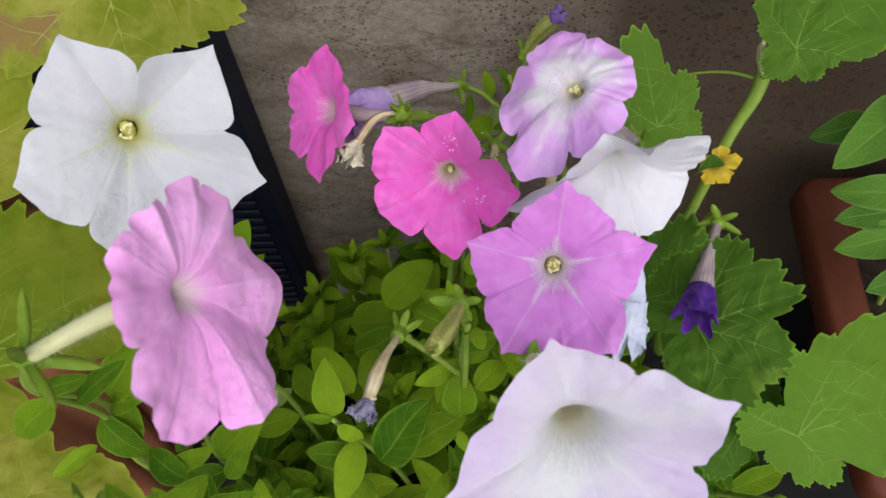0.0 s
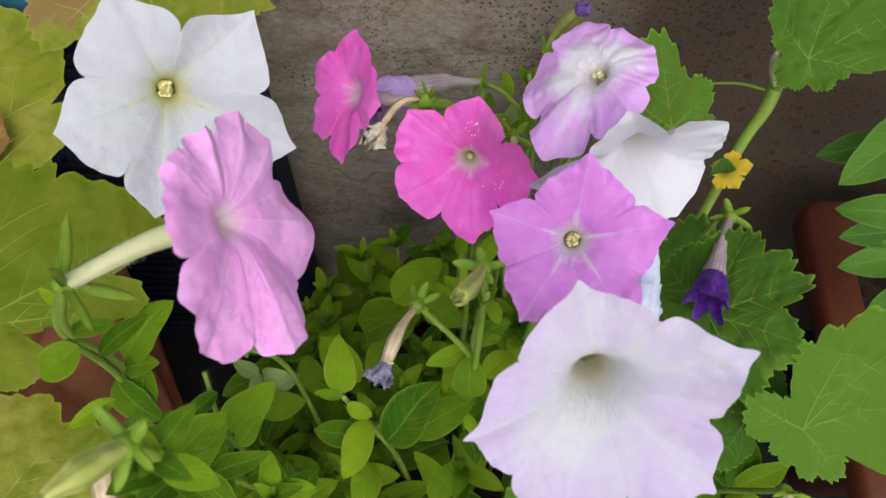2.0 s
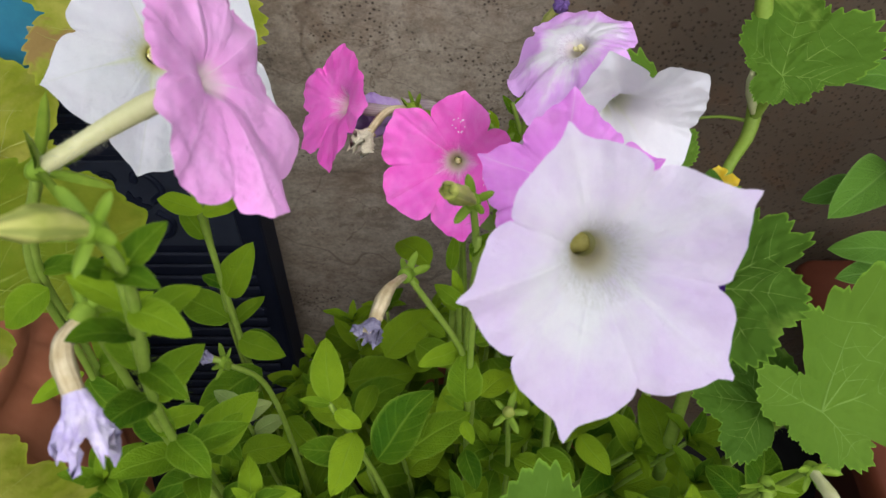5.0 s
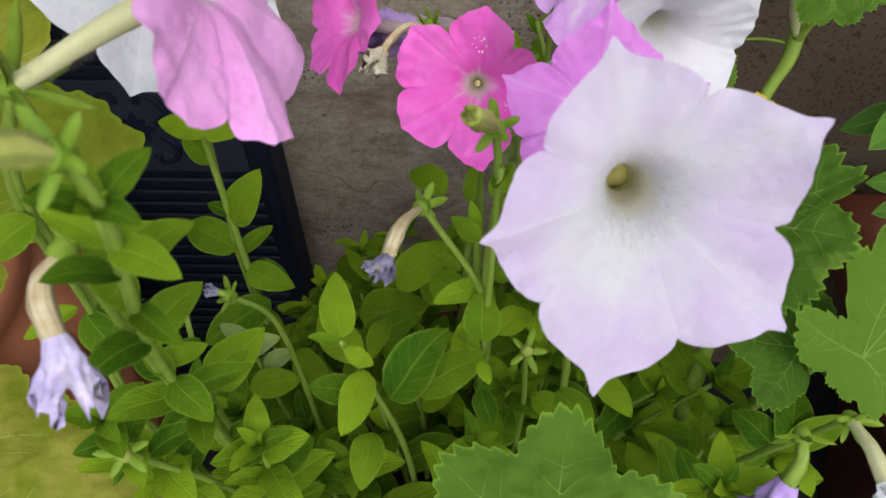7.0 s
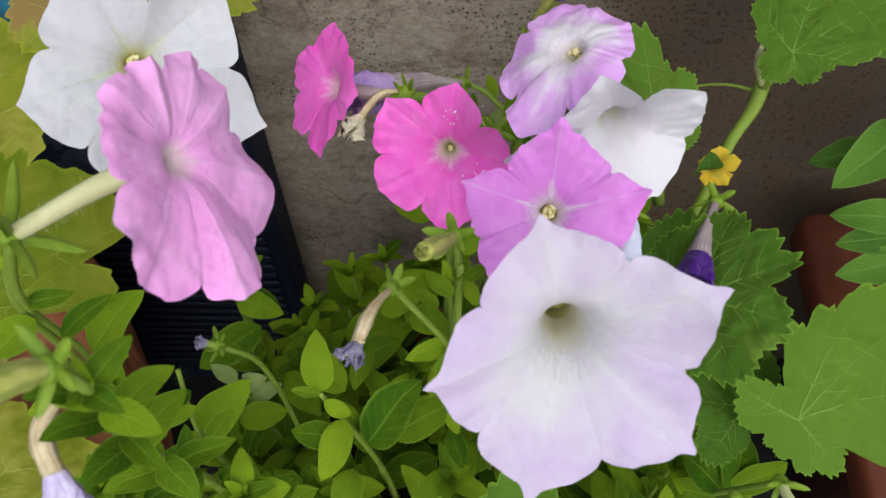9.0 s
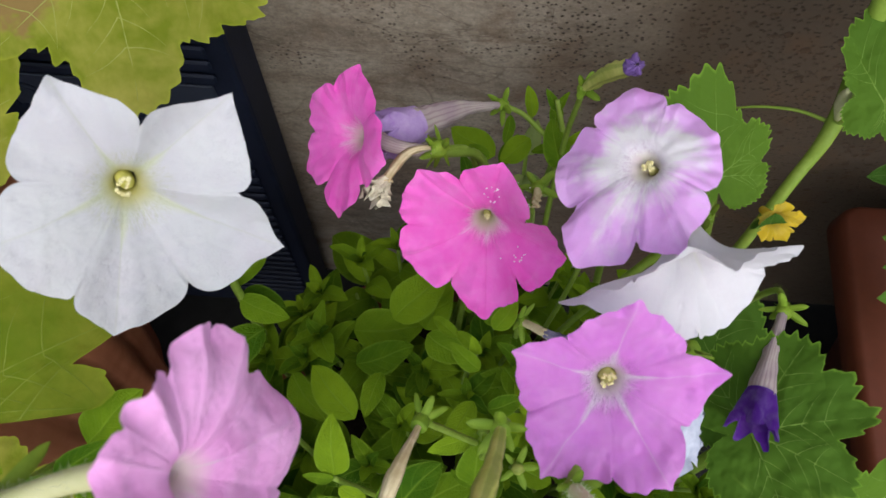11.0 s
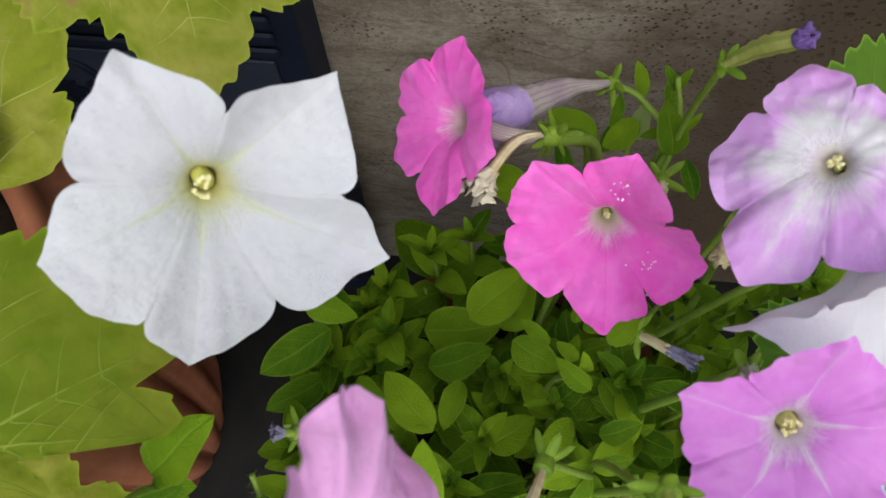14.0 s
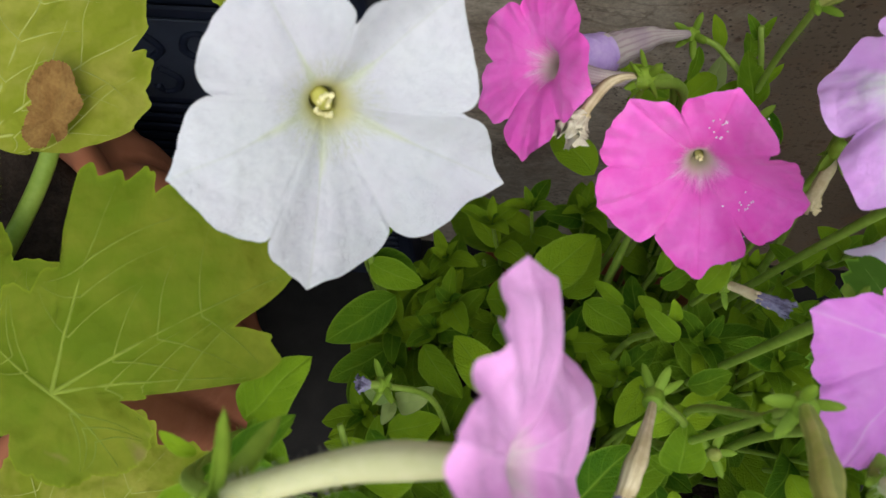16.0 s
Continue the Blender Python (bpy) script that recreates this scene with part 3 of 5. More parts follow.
def petunia(label, mat, centre, normal, lobes, foot, base, tube_mat, via=None, name="petunia_flower", tube_r=(0.0020, 0.0022, 0.0027, 0.003), anthers=True, anther_depth=0.004, anther=0.0012, spread=0.0013, seed=0, stem_r=0.0016, sepal_open=35, bent=None, throat_mat=None, sepal=None, **shape):
    """One bloom on its stalk: stalk from the soil to the calyx, tube, open face, stamens."""
    base, foot, centre, n = Vector(base), Vector(foot), Vector(centre), Vector(normal).normalized()
    root = rootof(name, base, label, "flower", "petunia flowers")
    r0, fun = shape.get("r0", 0.003), shape.get("funnel", 0.010)
    part("corolla", corolla_mesh("corolla", mat, centre, n, lobes, base, seed=seed, **shape), root, label.split(" on ")[0])
    mouth = centre - n * fun * 0.97
    mid = Vector(bent) if bent is not None else foot.lerp(mouth, 0.55) + (mouth - n * (mouth - foot).length * 0.45 - foot.lerp(mouth, 0.55)) * 0.5
    radii = list(tube_r[:-1]) + [r0 * 1.05]
    tp = [foot, mid, mouth]
    part("flower_tube", tube_mesh("flower_tube", tp, radii, tube_mat, base, 16, 0.03, 8, 0.03, seed, False), root)
    part("tube_hairs", hairs_mesh("tube_hairs", tp[:2], 0.0024, HAIR, base, 220, 0.0014, seed), root)["kind"] = "stuff"
    if anthers:
        x, y, _ = axes_of(n)
        rnd = random.Random(seed)
        for k in range(5):
            a = 2 * math.pi * (k + rnd.uniform(-0.25, 0.25)) / 5
            out, side = x * math.cos(a) + y * math.sin(a), y * math.cos(a) - x * math.sin(a)
            p = centre - n * (anther_depth + rnd.uniform(-0.0012, 0.0012)) + out * spread * (0.15, 0.75, 0.6, 0.9, 0.7)[k]
            part("anther", ball_mesh("anther", [p + side * anther * 0.5, p - side * anther * 0.5], anther * 0.72, ANTHER, base, seed=seed * 7 + k), root, "pollen-yellow anther")
    floor_at = centre - n * (fun * 0.8 + r0 * 0.9 if anthers else fun + r0 * 2.8)
    if bent is None:
        part("throat", ball_mesh("throat", [floor_at, floor_at + n * 0.0004], r0 * 1.0, throat_mat or THROAT, base, seed=seed), root, "olive-yellow throat filled with filaments")
    calyx(root, foot - (mid - foot).normalized() * 0.0005, (mid - foot).normalized(), base, sepal_open, 1.0, seed, sepal)
    sp = [base, *([Vector(v) for v in via] if via else [base.lerp(foot, 0.5) + Vector((0, 0, 0.02))]), foot]
    part("stalk", tube_mesh("stalk", sp, [stem_r * 1.3, stem_r * 1.1, stem_r, stem_r * 1.25], STEM, base, 8, 0.02), root)
    part("stalk_hairs", hairs_mesh("stalk_hairs", sp, stem_r, STEM, base, 200, 0.0016, seed + 50), root)["kind"] = "stuff"
    return root


def leaf_mesh(name, mat, width=0.52, droop=0.18, cup=0.16, seed=0, tip=1.0, N=15, M=9):
    """A soft ovate leaf along +x, one unit long, with a short stalk-like foot."""
    verts, faces, S, U = [], [], [], []
    for i in range(N):
        t = i / (N - 1)
        w = width * (2.36 * t ** 0.62 * (1 - t) ** (0.80 * tip) + 0.05 * (1 - t)) * 0.54
        zc = 0.10 * math.sin(math.pi * t * 0.9) - droop * t ** 2.2
        for j in range(M):
            v = j / (M - 1) * 2 - 1
            z = zc + cup * abs(v) ** 1.4 * w + 0.02 * noise.noise(Vector((t * 4, v * 2, seed)))
            z += 0.012 * math.sin(t * 16 - abs(v) * 3) * abs(v)
            verts.append((t, v * w + 0.03 * noise.noise(Vector((t * 2, 0, seed + 4))), z))
            S.append(t), U.append(v)
    for i in range(N - 1):
        for j in range(M - 1):
            k = i * M + j
            faces.append((k, k + M, k + M + 1, k + 1))
    return sheet(name, verts, faces, mat, {"s": S, "u": U})


LEAVES = [leaf_mesh("petunia_leaf", LEAF, w, d, c, k) for k, (w, d, c) in enumerate([(0.46, 0.16, 0.2), (0.56, 0.24, 0.12), (0.40, 0.05, 0.3), (0.52, 0.32, 0.16), (0.44, 0.10, 0.1), (0.58, 0.2, 0.22)])]
PALE_LEAF = leaf_mesh("pale_leaf", LEAF_OLD, 0.5, 0.2, 0.3, 11)
BROAD_LEAF = [leaf_mesh("broad_leaf", BROAD, 0.62, 0.25, 0.12, 21), leaf_mesh("broad_leaf", BROAD, 0.56, 0.12, 0.2, 22)]


def put_leaf(parent, origin, foot, tip, up, me, wide=1.0, name="leaf", label=""):
    """A leaf from foot to tip whose upper side looks towards up."""
    foot, tip = Vector(foot), Vector(tip)
    d = tip - foot
    x = d.normalized()
    z = Vector(up)
    z = (z - x * z.dot(x)).normalized()
    m = Matrix((x, z.cross(x), z)).transposed().to_4x4()
    ob = part(name, me, parent, label)
    k = d.length
    ob.matrix_basis = Matrix.Translation(foot - Vector(origin)) @ m @ Matrix.Diagonal((k, k * wide, k, 1))
    return ob


def shoot(label, base, points, size, rnd, first=0.35, step=0.12, name="petunia_shoot", radius=0.0013, top=True, spread=0.75):
    """A leafy shoot: a hairy stem, opposite pairs of leaves each a quarter turn from the last, a tuft of small ones at the tip."""
    base = Vector(base)
    root = rootof(name, base, label, "plant", "leafy petunia shoots")
    pts = [base] + [Vector(p) for p in points]
    part("stem", tube_mesh("stem", pts, [radius * 1.3, radius, radius * 0.7], STEM, base, 8, 0.02), root)
    part("stem_hairs", hairs_mesh("stem_hairs", pts, radius, STEM, base, 160, 0.0014, rnd.randrange(999)), root)["kind"] = "stuff"
    line = smoothline(pts, 12)
    t, turn = first, rnd.uniform(0, 6.28)
    while t < 1.0:
        i = min(int(t * (len(line) - 1)), len(line) - 2)
        p, d = line[i], (line[i + 1] - line[i]).normalized()
        x, y, _ = axes_of(d)
        big = size * (1.0 - 0.35 * max(0, t - 0.5) * 2) * rnd.uniform(0.8, 1.15)
        for side in (0, math.pi):
            a = turn + side + rnd.uniform(-0.3, 0.3)
            out = x * math.cos(a) + y * math.sin(a)
            go = (out * spread + d * rnd.uniform(0.15, 0.6) + Vector((0, 0, rnd.uniform(-0.1, 0.25)))).normalized()
            put_leaf(root, base, p, p + go * big, Vector((0, -0.25, 1)) + d * 0.5, rnd.choice(LEAVES), rnd.uniform(0.85, 1.2))
        turn += math.pi / 2 + rnd.uniform(-0.2, 0.2)
        t += step * rnd.uniform(0.8, 1.2)
    if top:
        p, d = line[-1], (line[-1] - line[-3]).normalized()
        x, y, _ = axes_of(d)
        for k in range(6):
            a = turn + k * 2.4
            out = x * math.cos(a) + y * math.sin(a)
            go = (out * (0.9 - 0.11 * k) + d * (0.4 + 0.12 * k)).normalized()
            put_leaf(root, base, p, p + go * size * (0.62 - 0.07 * k), d, LEAVES[(k + 1) % 6], rnd.uniform(0.8, 1.05))
    return root


# ---- squash vines ----
def squash_leaf_mesh(mat, size, seed, cup=0.10, pucker=0.06, lobing=0.30, rag=0.0, teeth=1.0, ribs=(0, 58, -58, 118, -118), form=()):
    """A broad, five-lobed, finely toothed leaf round its stalk's end; the middle lobe points along +x. Returns the blade and its veins."""
    around, along = 420, 26
    wave = 0.4 if form else 1.0
    verts, faces, S, U = [], [], [], []

    def reach(th):
        if form:
            k = next((q for q in range(len(form)) if form[q][0] > th), 0)
            (a0, q0), (a1, q1) = form[k - 1], form[k]
            f = ((th - a0) % 360) / max(1, (a1 - a0) % 360)
            R = q0 + (q1 - q0) * (0.5 * f + 0.5 * f * f * (3 - 2 * f)) + 0.04 * math.sin(math.pi * f)
        else:
            d = min(abs((th - r + 180) % 360 - 180) for r in ribs)
            R = 1 - lobing * (min(d, 32) / 30) ** 1.5
            R *= 1 - 0.10 * abs(th) / 180
            R *= 1 - 0.80 * math.exp(-((180 - abs(th)) / 15) ** 2)
        R *= 1 + 0.05 * noise.noise(Vector((math.cos(radians(th)) * 2, math.sin(radians(th)) * 2, seed)))
        tooth = (th * 0.155 + 0.9 * noise.noise(Vector((th * 0.03, 0, seed)))) % 1.0
        R *= 1 + teeth * (0.105 * (tooth if tooth < 0.7 else (1 - tooth) * 2.33) + 0.035 * noise.noise(Vector((th * 0.4, 1, seed))))
        if rag:
            R *= 1 - rag * max(0, noise.noise(Vector((th * 0.035, 7, seed))) - 0.12) * 2
        return R

    def height(x, y, r, th):
        d = min(abs((th - q + 180) % 360 - 180) for q in ribs)
        z = -cup * r * r + pucker * r * (min(d, 30) / 30) * 0.7
        z += wave * 0.10 * r * noise.noise(Vector((x * 2.2, y * 2.2, seed)))
        z += 0.024 * noise.noise(Vector((x * 7, y * 7, seed))) + 0.010 * noise.noise(Vector((x * 17, y * 17, seed)))
        z += wave * 0.05 * r ** 3 * math.sin(radians(th) * 7 + seed)
        return z

    for j in range(along + 1):
        s = j / along
        for i in range(around):
            th = 360 * i / around - 180
            r = reach(th) * s
            x, y = r * math.cos(radians(th)), r * math.sin(radians(th))
            verts.append(Vector((x, y, height(x, y, r, th))) * size)
            S.append(s * 3), U.append(0.6 + 0.4 * s)
    m = around
    for j in range(along):
        for i in range(m):
            faces.append((j * m + i, j * m + (i + 1) % m, (j + 1) * m + (i + 1) % m, (j + 1) * m + i))
    blade = sheet("squash_blade", verts, faces, mat, {"s": S, "u": U})
    vv, vf = [], []

    def rib(a0, r0, a1, r1, w):
        p0 = Vector((r0 * math.cos(radians(a0)), r0 * math.sin(radians(a0))))
        p1 = Vector((r1 * math.cos(radians(a1)), r1 * math.sin(radians(a1))))
        side = Vector((-(p1 - p0).y, (p1 - p0).x)).normalized()
        k0 = len(vv)
        for q in range(9):
            t = q / 8
            p = p0.lerp(p1, t) + side * 0.02 * math.sin(t * 3)
            ww = w * (1 - 0.85 * t)
            for e, lift in ((-1, -0.0015), (0, 0.003 * (1 - t) + 0.0035), (1, -0.0015)):
                c = p + side * e * ww
                th = math.degrees(math.atan2(c.y, c.x))
                edge = 0.93 * reach(th)
                if c.length > edge:
                    c *= edge / c.length
                    lift = -0.003
                vv.append(Vector((c.x, c.y, height(c.x, c.y, c.length, th) + lift)) * size)
        for q in range(8):
            for e in range(2):
                k = k0 + q * 3 + e
                vf.append((k, k + 1, k + 4, k + 3))

    for a in ribs:
        rib(a, 0.0, a, reach(a) * 0.93, 0.0085)
        for f in (0.28, 0.48, 0.68):
            for sgn in (-1, 1):
                aa = a + sgn * 24 * (1 - 0.25 * f)
                rib(a, f * reach(a) * 0.9, aa, min(reach(aa), f * 0.9 + 0.34) * 0.9, 0.0045)
    veins = sheet("squash_veins", vv, vf, VEIN if mat is SQUASH else VEIN_CREAM if mat is SQUASH_PALE else VEIN_PALE)
    return blade, veins


def squash_leaf(parent, origin, attach, normal, axis, size, mat, seed, stalk=(), **shape):
    blade, veins = squash_leaf_mesh(mat, size, seed, **shape)
    x, y, n = axes_of(normal, axis)
    m = Matrix((x, y, n)).transposed().to_4x4()
    ob = part("leaf", blade, parent)
    ob.matrix_basis = Matrix.Translation(Vector(attach) - Vector(origin)) @ m
    part("leaf_vein", veins, ob)
    if stalk:
        pts = [Vector(p) for p in stalk] + [Vector(attach) - n * 0.0016]
        part("leaf_stalk", tube_mesh("leaf_stalk", pts, [0.0030, 0.0024, 0.0013], STEM, origin, 10, 0.02), parent)
        part("leaf_stalk_hairs", hairs_mesh("leaf_stalk_hairs", pts, 0.0026, STEM, origin, 160, 0.002, seed + 7), parent)
    return ob


# ---- setting ----
def box_bm(x0, x1, y0, y1, z0, z1, bevel=0.0, seg=2):
    bm = bmesh.new()
    bmesh.ops.create_cube(bm, size=1, matrix=Matrix.Translation(((x0 + x1) / 2, (y0 + y1) / 2, (z0 + z1) / 2)) @ Matrix.Diagonal((x1 - x0, y1 - y0, z1 - z0, 1)))
    if bevel:
        bmesh.ops.bevel(bm, geom=bm.edges[:], offset=bevel, segments=seg, affect="EDGES", profile=0.5)
    return bm


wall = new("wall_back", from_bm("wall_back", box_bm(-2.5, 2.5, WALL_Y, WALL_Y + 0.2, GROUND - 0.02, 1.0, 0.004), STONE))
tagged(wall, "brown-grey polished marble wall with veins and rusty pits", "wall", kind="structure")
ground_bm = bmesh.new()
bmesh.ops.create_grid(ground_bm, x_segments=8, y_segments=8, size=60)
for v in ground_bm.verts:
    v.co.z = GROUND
ground = tagged(new("ground", from_bm("ground", ground_bm, PAVING)), "concrete ground under the pots, darkened for the shade between them", "ground", kind="structure")


# ---- pots ----
def round_pot(name, label, centre, rim_r, rim_z, foot_r, flutes, mat, belly=None):
    """A thrown clay pot with a rolled rim, a ridged or plain side, an inner wall and soil."""
    c = Vector((centre[0], centre[1], GROUND))
    H = rim_z - GROUND
    root = rootof(name, c, label, "plant pot", "clay pots")
    prof = [(foot_r * 0.9, 0.0), (foot_r, 0.004), (foot_r + (rim_r - foot_r) * 0.45, H * 0.45), (rim_r - 0.012, H - 0.040), (rim_r - 0.010, H - 0.036), (rim_r - 0.001, H - 0.034), (rim_r, H - 0.030), (rim_r, H - 0.006), (rim_r - 0.002, H - 0.001), (rim_r - 0.006, H), (rim_r - 0.011, H - 0.002), (rim_r - 0.013, H - 0.008), (rim_r - 0.018, H - 0.05)]
    if belly:
        side = [(foot_r + (belly - foot_r) * 0.50, H * 0.30), (foot_r + (belly - foot_r) * 0.86, H * 0.60), (belly, H * 0.80), (belly * 0.985, H * 0.86), (belly * 0.94, H * 0.91), (rim_r + 0.004, H - 0.022)]
        prof[2:7] = side + [(rim_r - 0.001, H - 0.018), (rim_r, H - 0.014)]
    n, verts, faces = 208, [], []
    for k, (r, z) in enumerate(prof):
        for i in range(n):
            a = 2 * math.pi * i / n
            rr = r
            if flutes and 1 <= k <= 7:
                rr += (0.0080 * abs(math.sin(a * flutes / 2)) ** 0.5 - 0.0030 * math.exp(-((a * flutes / (2 * math.pi) % 1 - 0.30) / 0.06) ** 2)) * (0.3 if k in (1, 7) else 1)
            rr += 0.0008 * noise.noise(Vector((math.cos(a) * 3, math.sin(a) * 3, z * 30)))
            verts.append((rr * math.cos(a), rr * math.sin(a), z))
    for k in range(len(prof) - 1):
        for i in range(n):
            faces.append((k * n + i, k * n + (i + 1) % n, (k + 1) * n + (i + 1) % n, (k + 1) * n + i))
    faces.append(tuple(range(n))[::-1])
    part("pot_wall", sheet("pot_wall", verts, faces, mat), root)
    sv, sf, rings = [], [], 14
    for j in range(rings + 1):
        for i in range(48):
            a, r = 2 * math.pi * i / 48, (rim_r - 0.014) * j / rings
            sv.append((r * math.cos(a), r * math.sin(a), H - 0.022 + 0.006 * noise.noise(Vector((r * math.cos(a) * 60, r * math.sin(a) * 60, 3))) - 0.01 * (j == rings)))
    for j in range(rings):
        for i in range(48):
            sf.append((j * 48 + i, j * 48 + (i + 1) % 48, (j + 1) * 48 + (i + 1) % 48, (j + 1) * 48 + i))
    part("soil", sheet("soil", sv, sf, SOIL), root, "dark crumbly potting soil")
    return root


MID = (0.005, 0.345)
SOIL_Z = 0.118
round_pot("clay_pot", "round terracotta pot with a rolled rim, full of petunias", MID, 0.118, 0.140, 0.082, 0, CLAY)
round_pot("clay_pot", "ribbed terracotta pot beside the dark box, holding squash", (-0.300, 0.367), 0.102, 0.280, 0.078, 26, CLAY, 0.1175)


def trough(label, x0, x1, y0, y1, z, mat):
    """A long plastic planter with a broad rounded rim."""
    c = Vector(((x0 + x1) / 2, (y0 + y1) / 2, GROUND))
    root = rootof("planter_trough", c, label, "planter")

    def ring(inset, zz, rad, k=8):
        hx, hy = (x1 - x0) / 2 - inset, (y1 - y0) / 2 - inset
        out = []
        for sx, sy, a0 in ((1, 1, 0), (-1, 1, 90), (-1, -1, 180), (1, -1, 270)):
            for i in range(k + 1):
                a = radians(a0 + 90 * i / k)
                out.append((sx * (hx - rad) + rad * math.cos(a), sy * (hy - rad) + rad * math.sin(a), zz - GROUND))
        return out

    H = z
    levels = [(0.075, GROUND, 0.02), (0.026, H - 0.03, 0.02), (0.004, H - 0.026, 0.012), (0.0, H - 0.02, 0.013), (0.0, H - 0.006, 0.013), (0.0015, H - 0.0015, 0.012), (0.004, H, 0.01), (0.021, H, 0.012), (0.025, H - 0.002, 0.010), (0.027, H - 0.008, 0.009), (0.030, H - 0.06, 0.009)]
    verts, faces = [], []
    for lv in levels:
        verts += ring(*lv)
    n = len(verts) // len(levels)
    for k in range(len(levels) - 1):
        for i in range(n):
            faces.append((k * n + i, k * n + (i + 1) % n, (k + 1) * n + (i + 1) % n, (k + 1) * n + i))
    faces.append(tuple(range(n))[::-1])
    part("planter_wall", sheet("planter_wall", verts, faces, mat), root)
    bm = bmesh.new()
    bmesh.ops.create_grid(bm, x_segments=60, y_segments=24, size=0.5, matrix=Matrix.Diagonal((x1 - x0 - 0.058, y1 - y0 - 0.058, 1, 1)))
    for v in bm.verts:
        v.co.z = H - 0.045 - GROUND + 0.006 * noise.noise(v.co * 60)
    part("soil", from_bm("soil", bm, SOIL, True), root, "dark potting soil")
    return root


trough("long orange-brown plastic planter with a rounded rim", 0.229, 0.80, 0.30, 0.500, 0.200, PLASTIC)


# ---- the dark printed box against the wall ----
def printed_box():
    x0, x1, y0, y1, z0, z1 = -0.46, -0.108, 0.497, 0.528, GROUND, 0.44
    c = Vector(((x0 + x1) / 2, (y0 + y1) / 2, z0))
    root = rootof("decorated_box", c, "navy box with ribbed bands and a grey-blue floral frieze", "box")
    mv = lambda bm: (bmesh.ops.translate(bm, verts=bm.verts, vec=-c), bm)[1]
    part("box_body", from_bm("box_body", mv(box_bm(x0, x1, y0, y1, z0, z1, 0.003)), NAVY), root)
    # ribbed bands below and above the frieze
    rib = from_bm("rib", box_bm(x0 + 0.006, x1 - 0.010, -0.0026, 0.0, -0.0034, 0.0034, 0.0012, 1), NAVY)
    for z in [0.205 - 0.0115 * k for k in range(22)] + [0.294, 0.3055, 0.317]:
        ob = part("rib", rib, root)
        ob.location = Vector((0, y0 - 0.0004, z)) - c
    part("frieze", from_bm("frieze", mv(box_bm(x0 + 0.010, x1 - 0.014, y0 - 0.0016, y0, 0.2145, 0.286, 0.0005, 1)), ORNAMENT), root, "grey-blue printed frieze")
    part("top_panel", from_bm("top_panel", mv(box_bm(x0 + 0.10, -0.158, y0 - 0.0016, y0, 0.342, 0.425, 0.0005, 1)), TEAL), root, "teal printed panel")
    part("panel_mark", from_bm("panel_mark", mv(box_bm(-0.196, -0.186, y0 - 0.0028, y0 - 0.0016, 0.362, 0.374, 0.0003, 1)), GOLD), root, "dull yellow printed mark")
    # floral repeats: a four-petalled rosette between scrolls
    for k in range(7):
        cx = x1 - 0.072 - 0.052 * k
        if cx < x0 + 0.02:
            break
        bm = bmesh.new()
        ring = [bm.verts.new((cx + r * math.cos(w), y0 - 0.0016, 0.25 + 1.2 * r * math.sin(w))) for w, r in ((2 * math.pi * q / 64, 0.0065 + 0.0045 * math.cos(8 * math.pi * q / 64) ** 2 * (1 if (q + 4) // 8 % 2 == 0 else 0.55)) for q in range(64))]
        face = bm.faces.new(ring[::-1])
        out = bmesh.ops.extrude_face_region(bm, geom=[face])
        bmesh.ops.translate(bm, verts=[v for v in out["geom"] if isinstance(v, bmesh.types.BMVert)], vec=(0, -0.0010, 0))
        part("rosette", from_bm("rosette", mv(bm), NAVY), root)
        for sx in (-1, 1):
            for sz in (-1, 1):
                pts = [(cx + sx * 0.013, y0 - 0.0017, 0.25 + sz * 0.004), (cx + sx * 0.020, y0 - 0.0017, 0.25 + sz * 0.013), (cx + sx * 0.016, y0 - 0.0017, 0.25 + sz * 0.024), (cx + sx * 0.008, y0 - 0.0017, 0.25 + sz * 0.027), (cx + sx * 0.006, y0 - 0.0017, 0.25 + sz * 0.021)]
                part("scroll", tube_mesh("scroll", pts, [0.0026, 0.0022, 0.0018, 0.0026], NAVY, c, 6), root)
    return root


printed_box()

# ---- the open petunias ----
petunia("large white petunia bloom with yellow-green throat on hairy stalk", WHITE, (-0.0823, 0.3667, 0.4490), (0.38, -0.62, 0.685), [(43, 0.0350, 0.0033), (118, 0.0318, 0.0044), (202, 0.0342, 0.0078), (262, 0.0390, 0.0061), (335, 0.0425, 0.0036)], (-0.098, 0.398, 0.412), (-0.092, 0.385, SOIL_Z), TUBE_PALE, via=[(-0.100, 0.400, 0.245), (-0.106, 0.414, 0.335), (-0.106, 0.414, 0.380)], seed=1, ruffle=0.0022, funnel=0.0060, crease=0.0003, bow=0.003, curl=0.003, cuts=[(76, 0.0166, 0.0082), (172, 0.0218, 0.0035), (241, 0.0268, 0.0095), (296, 0.0305, 0.0008), (358, 0.0252, 0.0090)], over=0.001, r0=0.0030, anther_depth=0.0014, anther=0.0010, fold=0.0003, full_out=0.55, soft=0.0, bulge=0.05, flare=0.13, spread=0.0026, nib=0.012, throat_mat=THROAT_LIME)
